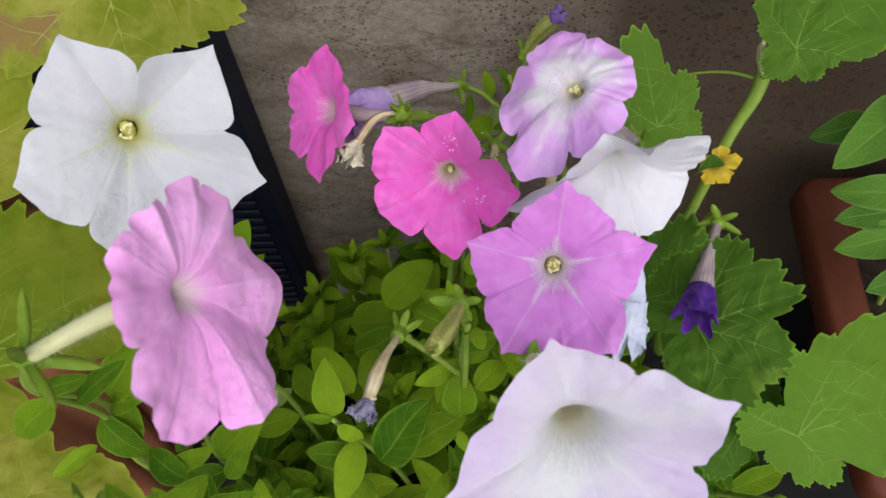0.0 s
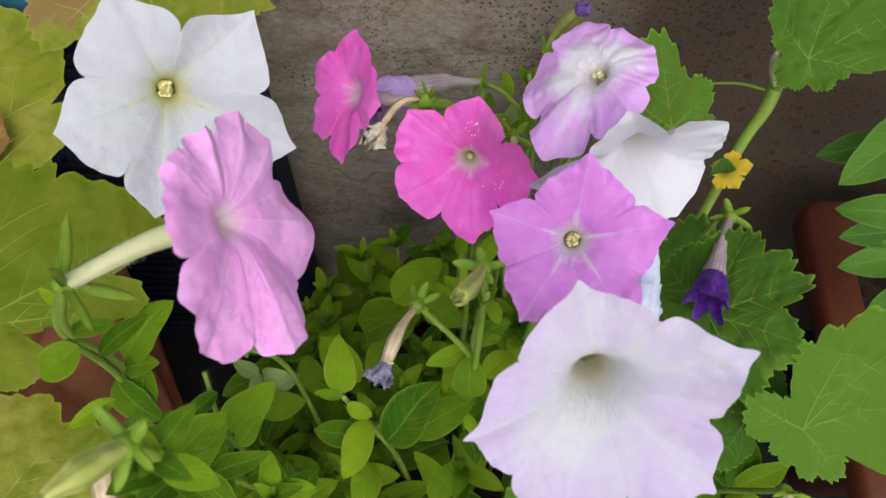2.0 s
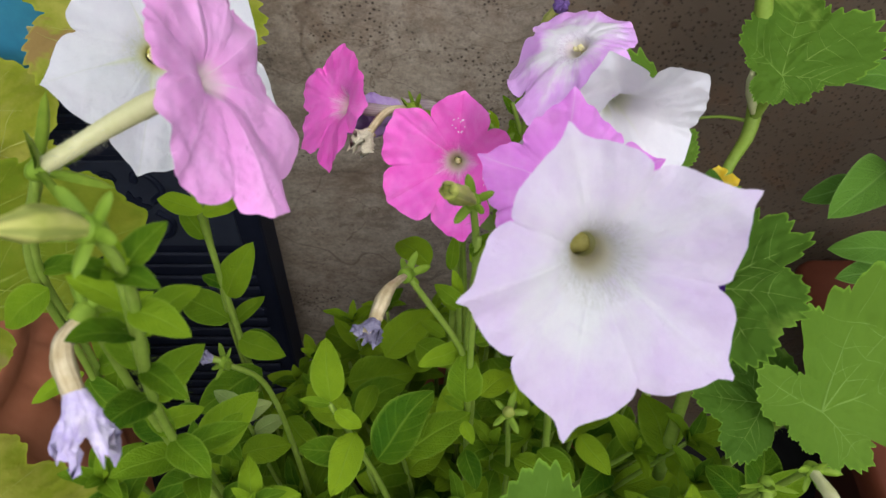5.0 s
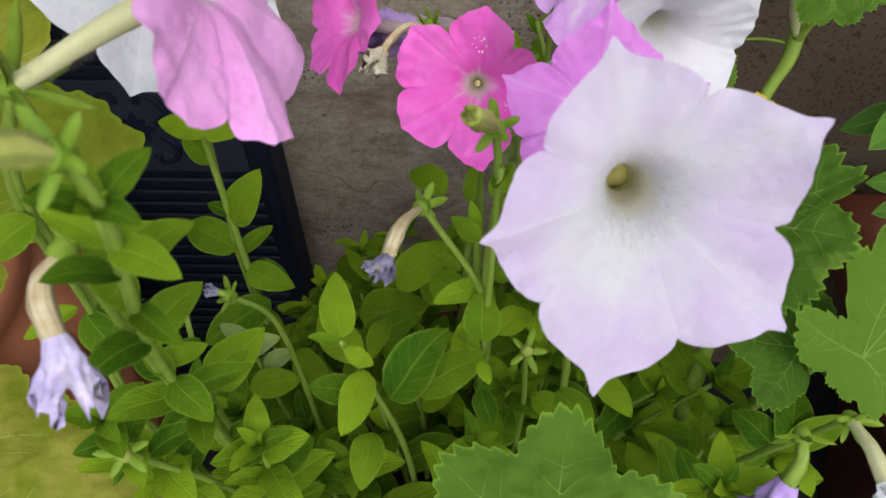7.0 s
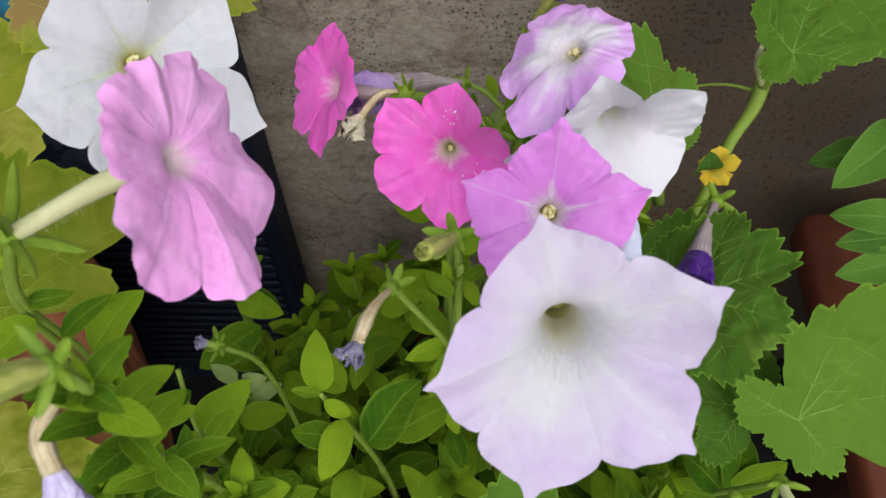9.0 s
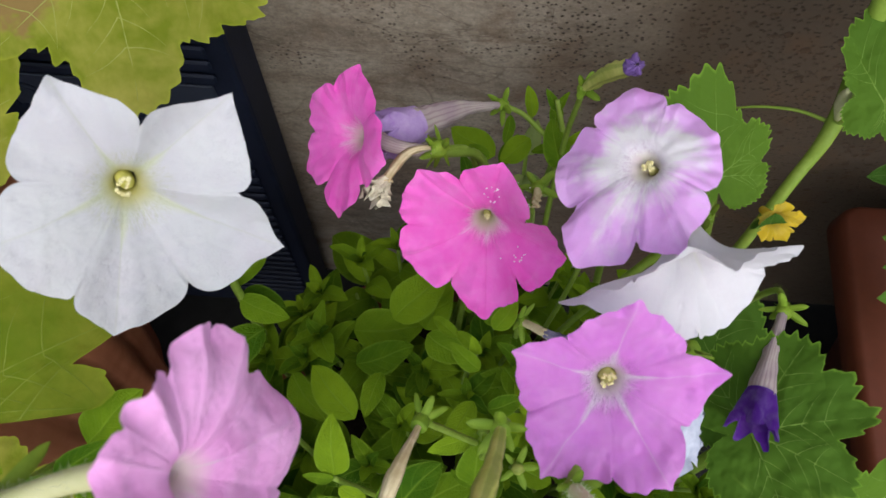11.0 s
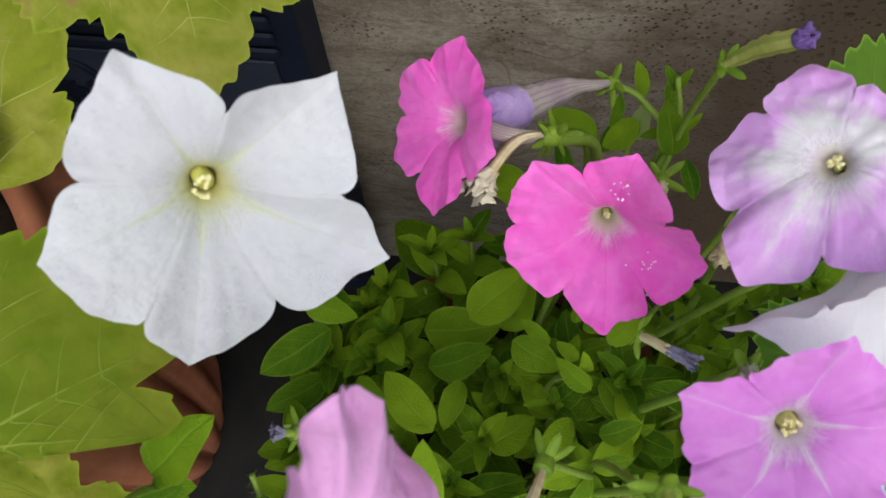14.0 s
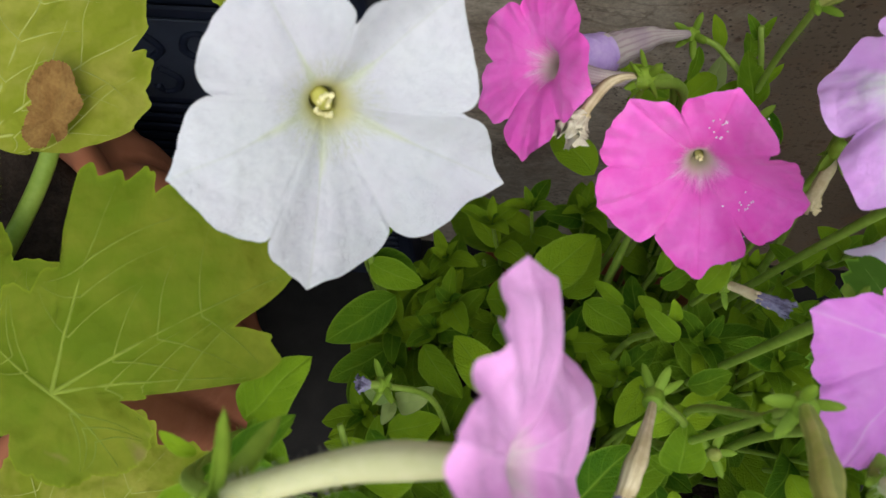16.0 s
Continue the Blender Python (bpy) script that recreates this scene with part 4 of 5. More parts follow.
petunia("orchid-pink petunia bloom with pale star on a hairy stalk", ORCHID, (0.042, 0.332, 0.426), (0.006, -0.532, 0.847), [(13, 0.0288, 0.003), (87, 0.0252, 0.013), (163, 0.027, 0.006), (236, 0.0291, 0.006), (304, 0.0295, 0.011)], (0.046, 0.352, 0.388), (0.032, 0.360, SOIL_Z), TUBE_MAUVE, seed=2, funnel=0.0048, cuts=[(33, 0.0193), (138, 0.0171), (202, 0.0215), (275, 0.024), (331, 0.0215)], r0=0.0026, anther_depth=0.0022, anther=0.0009, over=0.0012, fold=-0.0003, full_out=0.35, soft=0.0, flare=0.13, bow=0.0010, crease=0.0003, spread=0.0021, crinkle=2.3, nib=0.03, wavy=1.8, frill=0.0012)
petunia("pale lilac petunia bloom fading to white on a hairy stalk", PALE, (0.0395, 0.274, 0.460), (0.040, -0.803, 0.594), [(28, 0.0329, 0.0131), (105, 0.029, 0.0067), (191, 0.0303, 0.015), (260, 0.0395, 0.0079), (319, 0.038, 0.011)], (0.034, 0.306, 0.418), (0.055, 0.320, SOIL_Z), TUBE_PALE, via=[(0.050, 0.330, 0.28), (0.038, 0.318, 0.40)], seed=3, funnel=0.011, cuts=[(62, 0.0217), (154, 0.0209), (226, 0.0269), (287, 0.0285), (348, 0.025)], over=0.0008, r0=0.0040, anther_depth=0.01, anther=0.0007, fold=-0.0005, full_out=0.42, soft=0.0, flare=0.085, spread=0.0014, nib=0.06, anthers=False, bow=0.0012, crease=0.0003)
pink = petunia("bright pink petunia bloom dusted with pollen on a hairy stalk", HOT_PINK, (0.0107, 0.3940, 0.3790), (-0.05, -0.772, 0.634), [(354, 0.0268, 0.0170), (84, 0.0272, 0.0128), (140, 0.0314, 0.0085), (210, 0.0322, 0.0050), (275, 0.0298, 0.0165)], (0.014, 0.424, 0.352), (0.005, 0.400, SOIL_Z), TUBE_MAUVE, seed=4, funnel=0.008, cuts=[(46, 0.0160, 0.0185), (120, 0.0188, 0.0072), (184, 0.0245, 0.0040), (243, 0.0212, 0.0070), (310, 0.0175, 0.0145)], over=0.0014, r0=0.0015, anther_depth=0.0055, anther=0.0006, fold=0.0008, frill=0.0006, full_out=0.72, soft=0.06, bulge=0.05, flare=0.12, spread=0.001, crinkle=1.6, wavy=1.5, bow=0.0016, crease=0.0003)
petunia("lavender petunia bloom with a broad white throat on a hairy stalk", LAVENDER, (0.0495, 0.3905, 0.4370), (-0.50, -0.12, 0.85), [(30, 0.0195, -0.0090), (104, 0.0275, -0.0090), (168, 0.0300, -0.0050), (235, 0.0345, -0.0040), (290, 0.0262, -0.0010)], (0.078, 0.392, 0.400), (0.045, 0.400, SOIL_Z), TUBE_MAUVE, seed=5, funnel=0.009, ruffle=0.0035, cuts=[(78, 0.0178, -0.0070), (140, 0.0174, -0.0010), (205, 0.0222, -0.0030), (262, 0.0204, -0.0015), (330, 0.0155, -0.0040)], r0=0.0013, anther_depth=0.0035, anther=0.0010, over=0.001, fold=-0.0002, full_out=0.7, soft=0.08, spread=0.0016, wavy=1.5, frill=0.0006, crinkle=1.5, bow=0.0012, crease=0.0003)
petunia("soft pink petunia bloom turned aside on a long pale hairy tube", SOFT_PINK, (-0.0411, 0.2966, 0.4925), (0.89, -0.046, 0.453), [(57, 0.0200, 0.0040), (90, 0.0222, 0.0026), (180, 0.0306, 0.0008), (227, 0.0322, 0.0043), (297, 0.0350, -0.0030), (344, 0.0268, 0.0005), (12, 0.0248, 0.0005)], (-0.0845, 0.290, 0.471), (-0.080, 0.300, SOIL_Z), TUBE_PALE, via=[(-0.105, 0.296, 0.22), (-0.116, 0.300, 0.30), (-0.113, 0.306, 0.36), (-0.103, 0.295, 0.43)], seed=6, funnel=0.006, anthers=False, sepal_open=42, sepal=SEPAL_LONG, stem_r=0.0012, cuts=[(36, 0.0172, 0.0018), (0, 0.0248, 0.0004), (77, 0.0188, 0.0033), (143, 0.0202, 0.0050), (211, 0.0258, 0.0021), (271, 0.0300, -0.0034), (322, 0.0250, -0.0031)], over=0.0006, r0=0.0017, ruffle=0.0012, frill=0.0005, fold=-0.0004, full_out=0.80, soft=0.15, bulge=0.0, wavy=1.4, bow=0.0012, crease=0.0003)
petunia("magenta-pink petunia bloom seen from the side on a mauve-veined tube", HOT_PINK, (-0.0375, 0.418, 0.389), (-0.74, -0.34, 0.58), [(80, 0.0240, 0.004), (150, 0.0240, 0.004), (208, 0.0285, 0.002), (262, 0.0290, 0.003), (340, 0.0225, 0.003)], (-0.0075, 0.4165, 0.3855), (0.000, 0.415, SOIL_Z), TUBE_MAUVE, via=[(0.014, 0.430, 0.25), (0.010, 0.425, 0.36)], seed=7, r0=0.0024, funnel=0.010, anthers=False, ruffle=0.0014, bent=(-0.020, 0.4165, 0.386), notch=0.66, over=0.001, fold=0.0001, full_out=0.75, crinkle=0.6, wavy=1.4, frill=0.0005)
petunia("white petunia bloom facing forward with curled upper lobes", WHITE_SIDE, (0.0665, 0.369, 0.423), (0.2, -0.95, 0.22), [(35, 0.0268, 0.0115), (118, 0.0318, 0.0158), (186, 0.0406, 0.0086), (252, 0.0190, 0.0150), (300, 0.0262, 0.0140)], (0.048, 0.402, 0.418), (0.070, 0.380, SOIL_Z), TUBE_WHITE, via=[(0.070, 0.410, 0.26), (0.052, 0.412, 0.39)], seed=8, r0=0.0034, funnel=0.015, anthers=False, curl=0.0025, cuts=[(95, 0.0190, 0.0152), (156, 0.0250, 0.0120), (226, 0.0165, 0.0130), (274, 0.0160, 0.0150), (341, 0.0235, 0.0030)], full_out=0.45, soft=0.05)


def pollen(parent, centre, normal, spots, seed):
    """White pollen grains scattered in patches: (angle, distance, spread, rise, count)."""
    x, y, n = axes_of(normal)
    r, places = random.Random(seed), []
    for a, d, spread, rise, count in spots:
        for _ in range(count):
            p = (x * math.cos(radians(a)) + y * math.sin(radians(a))) * d + x * r.gauss(0, spread) + y * r.gauss(0, spread)
            places.append(Vector(centre) + p + n * rise)
    ob = part("pollen_grains", ball_mesh("pollen_grains", places, 0.00028, TUBE_WHITE, parent.location, seed=seed), parent, "white pollen grains")
    ob["kind"] = "stuff"


pollen(pink, (0.0107, 0.394, 0.379), (-0.05, -0.772, 0.634), [(80, 0.017, 0.0025, 0.0070, 26), (60, 0.019, 0.002, 0.0085, 14), (330, 0.015, 0.002, 0.0095, 16), (318, 0.019, 0.0012, 0.0120, 12)], 3)


# ---- closed, wilted and dried blooms ----
def dried_flower(label, foot, tip, base, mid, tube_mat, end_mat, radii, end_r, seed, via=None, name="wilted_flower", sep=60, end_len=None, sepal=None, crumple=1.0, closed=False):
    """A spent bloom: a shrivelled tube that ends in a crumpled rag of petals."""
    base, foot, tip = Vector(base), Vector(foot), Vector(tip)
    root = rootof(name, base, label, "flower", "spent petunia flowers")
    pts = [foot, Vector(mid), tip]
    part("flower_tube", tube_mesh("flower_tube", pts, radii, tube_mat, base, 14, 0.22, 10, 0.12, seed), root)
    d = (tip - Vector(mid)).normalized()
    x, y, _ = axes_of(d)
    L = end_len or end_r * 2.2
    verts, faces, m, N = [], [], 44, 10
    for j in range(N + 1):
        t = j / N
        for i in range(m):
            a = 2 * math.pi * i / m
            r = radii[-1] * 1.06 + (end_r - radii[-1]) * t ** 0.8
            if closed:
                r *= max(0.02, 1 - t ** 3) ** 0.5
            r *= 1 + 0.30 * t * math.sin(5 * a + seed) + crumple * 0.5 * t * noise.noise(Vector((math.cos(a) * 2.5, math.sin(a) * 2.5, seed + t * 2)))
            r *= 1 + crumple * 0.7 * t * noise.noise(Vector((math.cos(a) * 5, math.sin(a) * 6, seed + t * 6)))
            z = L * t * (1 + crumple * 0.35 * t * noise.noise(Vector((math.cos(a) * 2, math.sin(a) * 2, seed + 8))) + crumple * 0.45 * t * noise.noise(Vector((math.cos(a) * 7, math.sin(a) * 7, seed))) + (1 - crumple) * 0.22 * t * math.sin(5 * a + seed))
            verts.append(tip - d * 0.002 + d * z + (x * math.cos(a) + y * math.sin(a)) * r - base)
    for j in range(N):
        for i in range(m):
            faces.append((j * m + i, j * m + (i + 1) % m, (j + 1) * m + (i + 1) % m, (j + 1) * m + i))
    n = len(verts)
    part("withered_petals", sheet("withered_petals", verts, faces, end_mat, {"s": [0.9] * n, "u": [0.5] * n, "th": [0.3] * n}), root)
    if tube_mat in (DRY, STRAW) and end_mat is not WILT_LILAC:
        flake = random.Random(seed)
        crumbs = [tip + d * flake.uniform(-0.003, 0.003) + (x * flake.uniform(-1, 1) + y * flake.uniform(-1, 1)) * radii[-1] for _ in range(14)]
        part("dry_crumbs", ball_mesh("dry_crumbs", crumbs, 0.0008, DRY, base, seed=seed), root, "frayed straw-coloured crumbs")["kind"] = "stuff"
    calyx(root, foot, (Vector(mid) - foot).normalized(), base, sep, 1.0, seed, sepal)
    sp = [base, *[Vector(v) for v in (via or [])], foot]
    if not via:
        sp.insert(1, base.lerp(foot, 0.55) + Vector((0.006, 0.006, 0.01)))
    part("stalk", tube_mesh("stalk", sp, [0.0016, 0.0012, 0.0011], STEM, base, 8, 0.02), root)
    part("stalk_hairs", hairs_mesh("stalk_hairs", sp, 0.0014, STEM, base, 150, 0.0015, seed), root)["kind"] = "stuff"
    return root


dried_flower("violet half-open petunia bud with a mauve-veined tube", (0.1083, 0.3698, 0.3826), (0.0955, 0.3385, 0.3890), (0.085, 0.360, SOIL_Z), (0.1005, 0.3520, 0.3870), TUBE_MAUVE, VIOLET, [0.0013, 0.0024, 0.0042], 0.0060, 11, crumple=0.25, via=[(0.105, 0.385, 0.25), (0.112, 0.383, 0.358)], name="petunia_bud", sep=70, end_len=0.013)
dried_flower("dry straw-coloured petunia hanging with a blue-grey tip", (-0.006, 0.3240, 0.3940), (-0.0150, 0.2975, 0.4020), (0.010, 0.330, SOIL_Z), (-0.0110, 0.3100, 0.4030), STRAW, DRY_BLUE, [0.0008, 0.0014, 0.0024, 0.0017], 0.0036, 12, via=[(0.016, 0.338, 0.24), (0.0150, 0.326, 0.335)], sep=120, end_len=0.006)
dried_flower("faded lilac petunia hanging limp from a straw tube", (-0.066, 0.2560, 0.4640), (-0.0655, 0.2400, 0.4560), (-0.078, 0.305, SOIL_Z), (-0.0690, 0.2480, 0.4620), STRAW, WILT_LILAC, [0.0010, 0.0018, 0.0023, 0.0021], 0.0047, 13, via=[(-0.077, 0.284, 0.30), (-0.070, 0.264, 0.41)], sep=120, end_len=0.012, crumple=1.25)
dried_flower("wilted mauve petunia with a grey veined tube", (0.0165, 0.4580, 0.3505), (-0.0180, 0.4350, 0.3690), (0.010, 0.420, SOIL_Z), (-0.0010, 0.4480, 0.3610), TUBE_MAUVE, WILT_MAUVE, [0.0011, 0.0024, 0.0050, 0.0066], 0.0084, 14, crumple=0.6, via=[(0.036, 0.450, 0.25), (0.040, 0.449, 0.325), (0.028, 0.455, 0.345)], sep=60, end_len=0.020)
dried_flower("shrivelled cream petunia with a crumbling tip", (-0.0060, 0.4180, 0.3860), (-0.0250, 0.4040, 0.3840), (0.012, 0.410, SOIL_Z), (-0.0170, 0.4140, 0.3880), STRAW, DRY_CREAM, [0.0009, 0.0012, 0.0016, 0.0017], 0.0042, 15, crumple=1.7, via=[(0.016, 0.428, 0.26), (0.006, 0.424, 0.365)], sep=70, end_len=0.008)
dried_flower("faded white petunia drooping in folds", (0.0700, 0.3480, 0.4060), (0.0690, 0.3300, 0.3990), (0.060, 0.350, SOIL_Z), (0.0700, 0.3400, 0.4050), DRY_WHITE, DRY_WHITE, [0.0016, 0.0034, 0.0052], 0.0050, 16, sep=60, end_len=0.016)
dried_flower("yellow-green petunia bud about to open", (0.0140, 0.3180, 0.4330), (0.0070, 0.2950, 0.4600), (0.020, 0.325, SOIL_Z), (0.0110, 0.3060, 0.4470), BUD, BUD, [0.0014, 0.0019, 0.0026, 0.0022], 0.0010, 17, via=[(0.016, 0.338, 0.24), (0.0150, 0.323, 0.31), (0.0155, 0.319, 0.405)], name="petunia_bud", sep=40, end_len=0.004)
dried_flower("large yellow-green petunia bud in a soft calyx", (-0.0500, 0.2460, 0.4990), (-0.0565, 0.2340, 0.5120), (-0.075, 0.305, SOIL_Z), (-0.0530, 0.2400, 0.5065), BUD, BUD, [0.0014, 0.0024, 0.0026, 0.0010], 0.0005, 18, via=[(-0.075, 0.284, 0.30), (-0.066, 0.262, 0.41), (-0.050, 0.248, 0.480)], name="petunia_bud", sep=55, end_len=0.003)
dried_flower("long pale green petunia tube with a shrivelled violet end", (0.0410, 0.4410, 0.3920), (0.0492, 0.4275, 0.4270), (0.050, 0.415, SOIL_Z), (0.0450, 0.4350, 0.4110), BUD, WILT_VIOLET, [0.0014, 0.0024, 0.0028, 0.0022], 0.0034, 19, closed=True, via=[(0.044, 0.440, 0.28), (0.042, 0.446, 0.345)], sep=28, end_len=0.005)
dried_flower("brown petunia tube with a violet shrivelled end", (0.0269, 0.3721, 0.3401), (0.0375, 0.3650, 0.3475), (0.025, 0.385, SOIL_Z), (0.0320, 0.3685, 0.3445), DRY, DRY_BLUE, [0.0012, 0.0015, 0.0017], 0.0020, 20, sep=50, end_len=0.010)

# ---- leafy petunia shoots ----
rnd = random.Random(4)


def canopy(x, y):
    """Height of the leafy mass."""
    z = 0.288 if y < 0.34 else 0.288 - 1.35 * (y - 0.34)
    return z - 0.55 * max(0.0, -0.045 - x) + 0.015 * noise.noise(Vector((x * 30, y * 30, 2)))


def leafy(label, stem, leaves):
    """A shoot whose leaves stand where they are seen to stand: (foot, tip, breadth)."""
    base = Vector((MID[0] + (stem[0][0] - MID[0]) * 0.8, MID[1] + (stem[0][1] - MID[1]) * 0.8, SOIL_Z))
    root = rootof("petunia_shoot", base, label, "plant", "leafy petunia shoots")
    pts = [base] + [Vector(p) for p in stem]
    part("stem", tube_mesh("stem", pts, [0.0016, 0.0013, 0.0010], STEM, base, 8, 0.02), root)
    part("stem_hairs", hairs_mesh("stem_hairs", pts, 0.0015, STEM, base, 300, 0.0015, len(label)), root)["kind"] = "stuff"
    for k, (foot, tip, wide) in enumerate(leaves):
        put_leaf(root, base, foot, tip, (rnd.uniform(-0.25, 0.25), rnd.uniform(-0.6, -0.2), 1), LEAVES[(k * 5 + len(label)) % 6], wide * 1.0)
    return root


leafy("tall petunia shoot with paired leaves in front of the dark box", [(-0.095, 0.391, 0.170), (-0.105, 0.405, 0.245), (-0.106, 0.413, 0.290), (-0.106, 0.421, 0.335)], [
    ((-0.102, 0.409, 0.335), (-0.125, 0.417, 0.335), 1.00), ((-0.102, 0.407, 0.335), (-0.086, 0.417, 0.335), 0.90), ((-0.108, 0.415, 0.310), (-0.118, 0.423, 0.325), 1.10),
    ((-0.103, 0.406, 0.285), (-0.113, 0.410, 0.290), 1.00), ((-0.102, 0.404, 0.280), (-0.086, 0.412, 0.310), 1.10), ((-0.104, 0.404, 0.260), (-0.135, 0.419, 0.265), 1.00),
    ((-0.104, 0.405, 0.255), (-0.089, 0.420, 0.260), 1.00), ((-0.102, 0.404, 0.245), (-0.080, 0.399, 0.240), 1.10),
])
leafy("leafy petunia shoot at the pot edge with broad soft leaves", [(-0.085, 0.307, 0.250), (-0.087, 0.304, 0.310), (-0.090, 0.317, 0.340)], [
    ((-0.082, 0.297, 0.310), (-0.104, 0.289, 0.305), 1.20), ((-0.083, 0.301, 0.320), (-0.065, 0.310, 0.340), 1.10), ((-0.085, 0.311, 0.335), (-0.097, 0.300, 0.330), 1.10),
    ((-0.083, 0.324, 0.270), (-0.062, 0.330, 0.270), 1.10), ((-0.080, 0.285, 0.270), (-0.063, 0.300, 0.275), 1.20), ((-0.096, 0.267, 0.300), (-0.089, 0.278, 0.310), 1.10),
    ((-0.086, 0.321, 0.300), (-0.077, 0.311, 0.290), 1.10), ((-0.105, 0.311, 0.360), (-0.106, 0.295, 0.350), 1.10), ((-0.104, 0.271, 0.330), (-0.102, 0.280, 0.345), 0.90),
    ((-0.102, 0.269, 0.330), (-0.115, 0.270, 0.330), 0.80), ((-0.101, 0.268, 0.330), (-0.104, 0.260, 0.330), 0.80), ((-0.100, 0.269, 0.330), (-0.092, 0.262, 0.330), 0.80),
])
leafy("bright green petunia shoot with a fresh rosette of leaves", [(-0.017, 0.310, 0.240), (-0.027, 0.310, 0.300), (-0.036, 0.311, 0.335)], [
    ((-0.036, 0.312, 0.335), (-0.038, 0.327, 0.352), 1.05), ((-0.036, 0.311, 0.335), (-0.047, 0.311, 0.338), 0.90), ((-0.034, 0.308, 0.335), (-0.024, 0.304, 0.330), 1.00),
    ((-0.027, 0.305, 0.325), (-0.034, 0.282, 0.322), 1.10), ((-0.019, 0.299, 0.315), (-0.000, 0.317, 0.335), 1.00), ((-0.010, 0.304, 0.310), (0.016, 0.318, 0.318), 1.10),
    ((-0.027, 0.297, 0.290), (-0.030, 0.276, 0.290), 1.20), ((-0.056, 0.267, 0.300), (-0.059, 0.276, 0.315), 1.10), ((-0.030, 0.302, 0.315), (-0.048, 0.301, 0.320), 1.10),
    ((-0.002, 0.288, 0.265), (0.013, 0.303, 0.275), 1.10), ((0.014, 0.311, 0.300), (0.018, 0.296, 0.298), 1.00), ((-0.038, 0.344, 0.260), (-0.061, 0.367, 0.260), 1.20),
])
leafy("petunia shoot with opposite leaves and small side leaves", [(0.016, 0.338, 0.240), (0.015, 0.322, 0.310), (0.014, 0.329, 0.350), (0.016, 0.316, 0.420)], [
    ((0.014, 0.330, 0.345), (-0.004, 0.321, 0.345), 1.00), ((0.014, 0.312, 0.335), (0.013, 0.323, 0.350), 1.30), ((0.013, 0.312, 0.330), (0.005, 0.317, 0.332), 0.90),
    ((0.013, 0.307, 0.330), (0.016, 0.299, 0.328), 1.00), ((0.015, 0.329, 0.350), (0.025, 0.331, 0.352), 1.00), ((0.020, 0.330, 0.310), (0.034, 0.343, 0.310), 1.20),
    ((0.014, 0.318, 0.410), (0.019, 0.318, 0.420), 0.90), ((0.017, 0.323, 0.400), (0.022, 0.317, 0.395), 1.00), ((0.060, 0.318, 0.300), (0.070, 0.301, 0.300), 1.10),
    ((0.021, 0.313, 0.240), (0.030, 0.330, 0.245), 1.20), ((0.014, 0.350, 0.290), (0.003, 0.331, 0.285), 1.10), ((0.037, 0.328, 0.260), (0.054, 0.321, 0.255), 1.20),
])
leafy("petunia shoot with large dark leaves low against the wall", [(-0.047, 0.418, 0.150), (-0.051, 0.425, 0.190)], [
    ((-0.033, 0.443, 0.170), (-0.079, 0.469, 0.165), 1.05), ((-0.088, 0.387, 0.185), (-0.061, 0.418, 0.195), 1.10), ((-0.026, 0.399, 0.235), (-0.002, 0.420, 0.250), 1.10),
    ((-0.044, 0.378, 0.220), (-0.015, 0.386, 0.230), 1.20), ((-0.010, 0.399, 0.220), (0.001, 0.422, 0.240), 1.00), ((-0.089, 0.388, 0.240), (-0.119, 0.365, 0.235), 1.15),
    ((-0.101, 0.400, 0.250), (-0.078, 0.390, 0.250), 1.10), ((-0.094, 0.373, 0.200), (-0.122, 0.354, 0.200), 1.20), ((-0.048, 0.398, 0.210), (-0.012, 0.399, 0.220), 1.20),
    ((-0.076, 0.371, 0.220), (-0.057, 0.347, 0.220), 1.10), ((-0.008, 0.383, 0.270), (0.011, 0.371, 0.270), 1.10), ((-0.028, 0.366, 0.260), (-0.034, 0.345, 0.260), 1.10),
])
leafy("pale young petunia shoot growing up against the marble wall", [(0.032, 0.450, 0.220), (0.040, 0.445, 0.310), (0.043, 0.450, 0.335), (0.037, 0.457, 0.358)], [
    ((0.042, 0.442, 0.330), (0.037, 0.454, 0.347), 0.90), ((0.019, 0.449, 0.315), (0.025, 0.459, 0.326), 0.95), ((0.013, 0.445, 0.330), (0.004, 0.450, 0.331), 0.90),
    ((0.020, 0.457, 0.345), (0.019, 0.450, 0.333), 0.90), ((0.038, 0.456, 0.352), (0.033, 0.460, 0.360), 0.70), ((0.038, 0.456, 0.352), (0.041, 0.459, 0.361), 0.70),
    ((0.044, 0.436, 0.340), (0.049, 0.423, 0.334), 0.70), ((0.008, 0.444, 0.300), (0.002, 0.456, 0.310), 1.00), ((0.040, 0.452, 0.330), (0.031, 0.449, 0.330), 0.90),
    ((0.043, 0.448, 0.336), (0.049, 0.452, 0.345), 0.75), ((0.026, 0.447, 0.300), (0.016, 0.440, 0.300), 1.00), ((0.016, 0.451, 0.320), (-0.004, 0.461, 0.324), 1.25),
    ((0.030, 0.455, 0.330), (0.018, 0.447, 0.322), 1.10), ((0.030, 0.462, 0.335), (0.0275, 0.475, 0.340), 0.95), ((0.038, 0.455, 0.340), (0.040, 0.468, 0.342), 0.90),
])
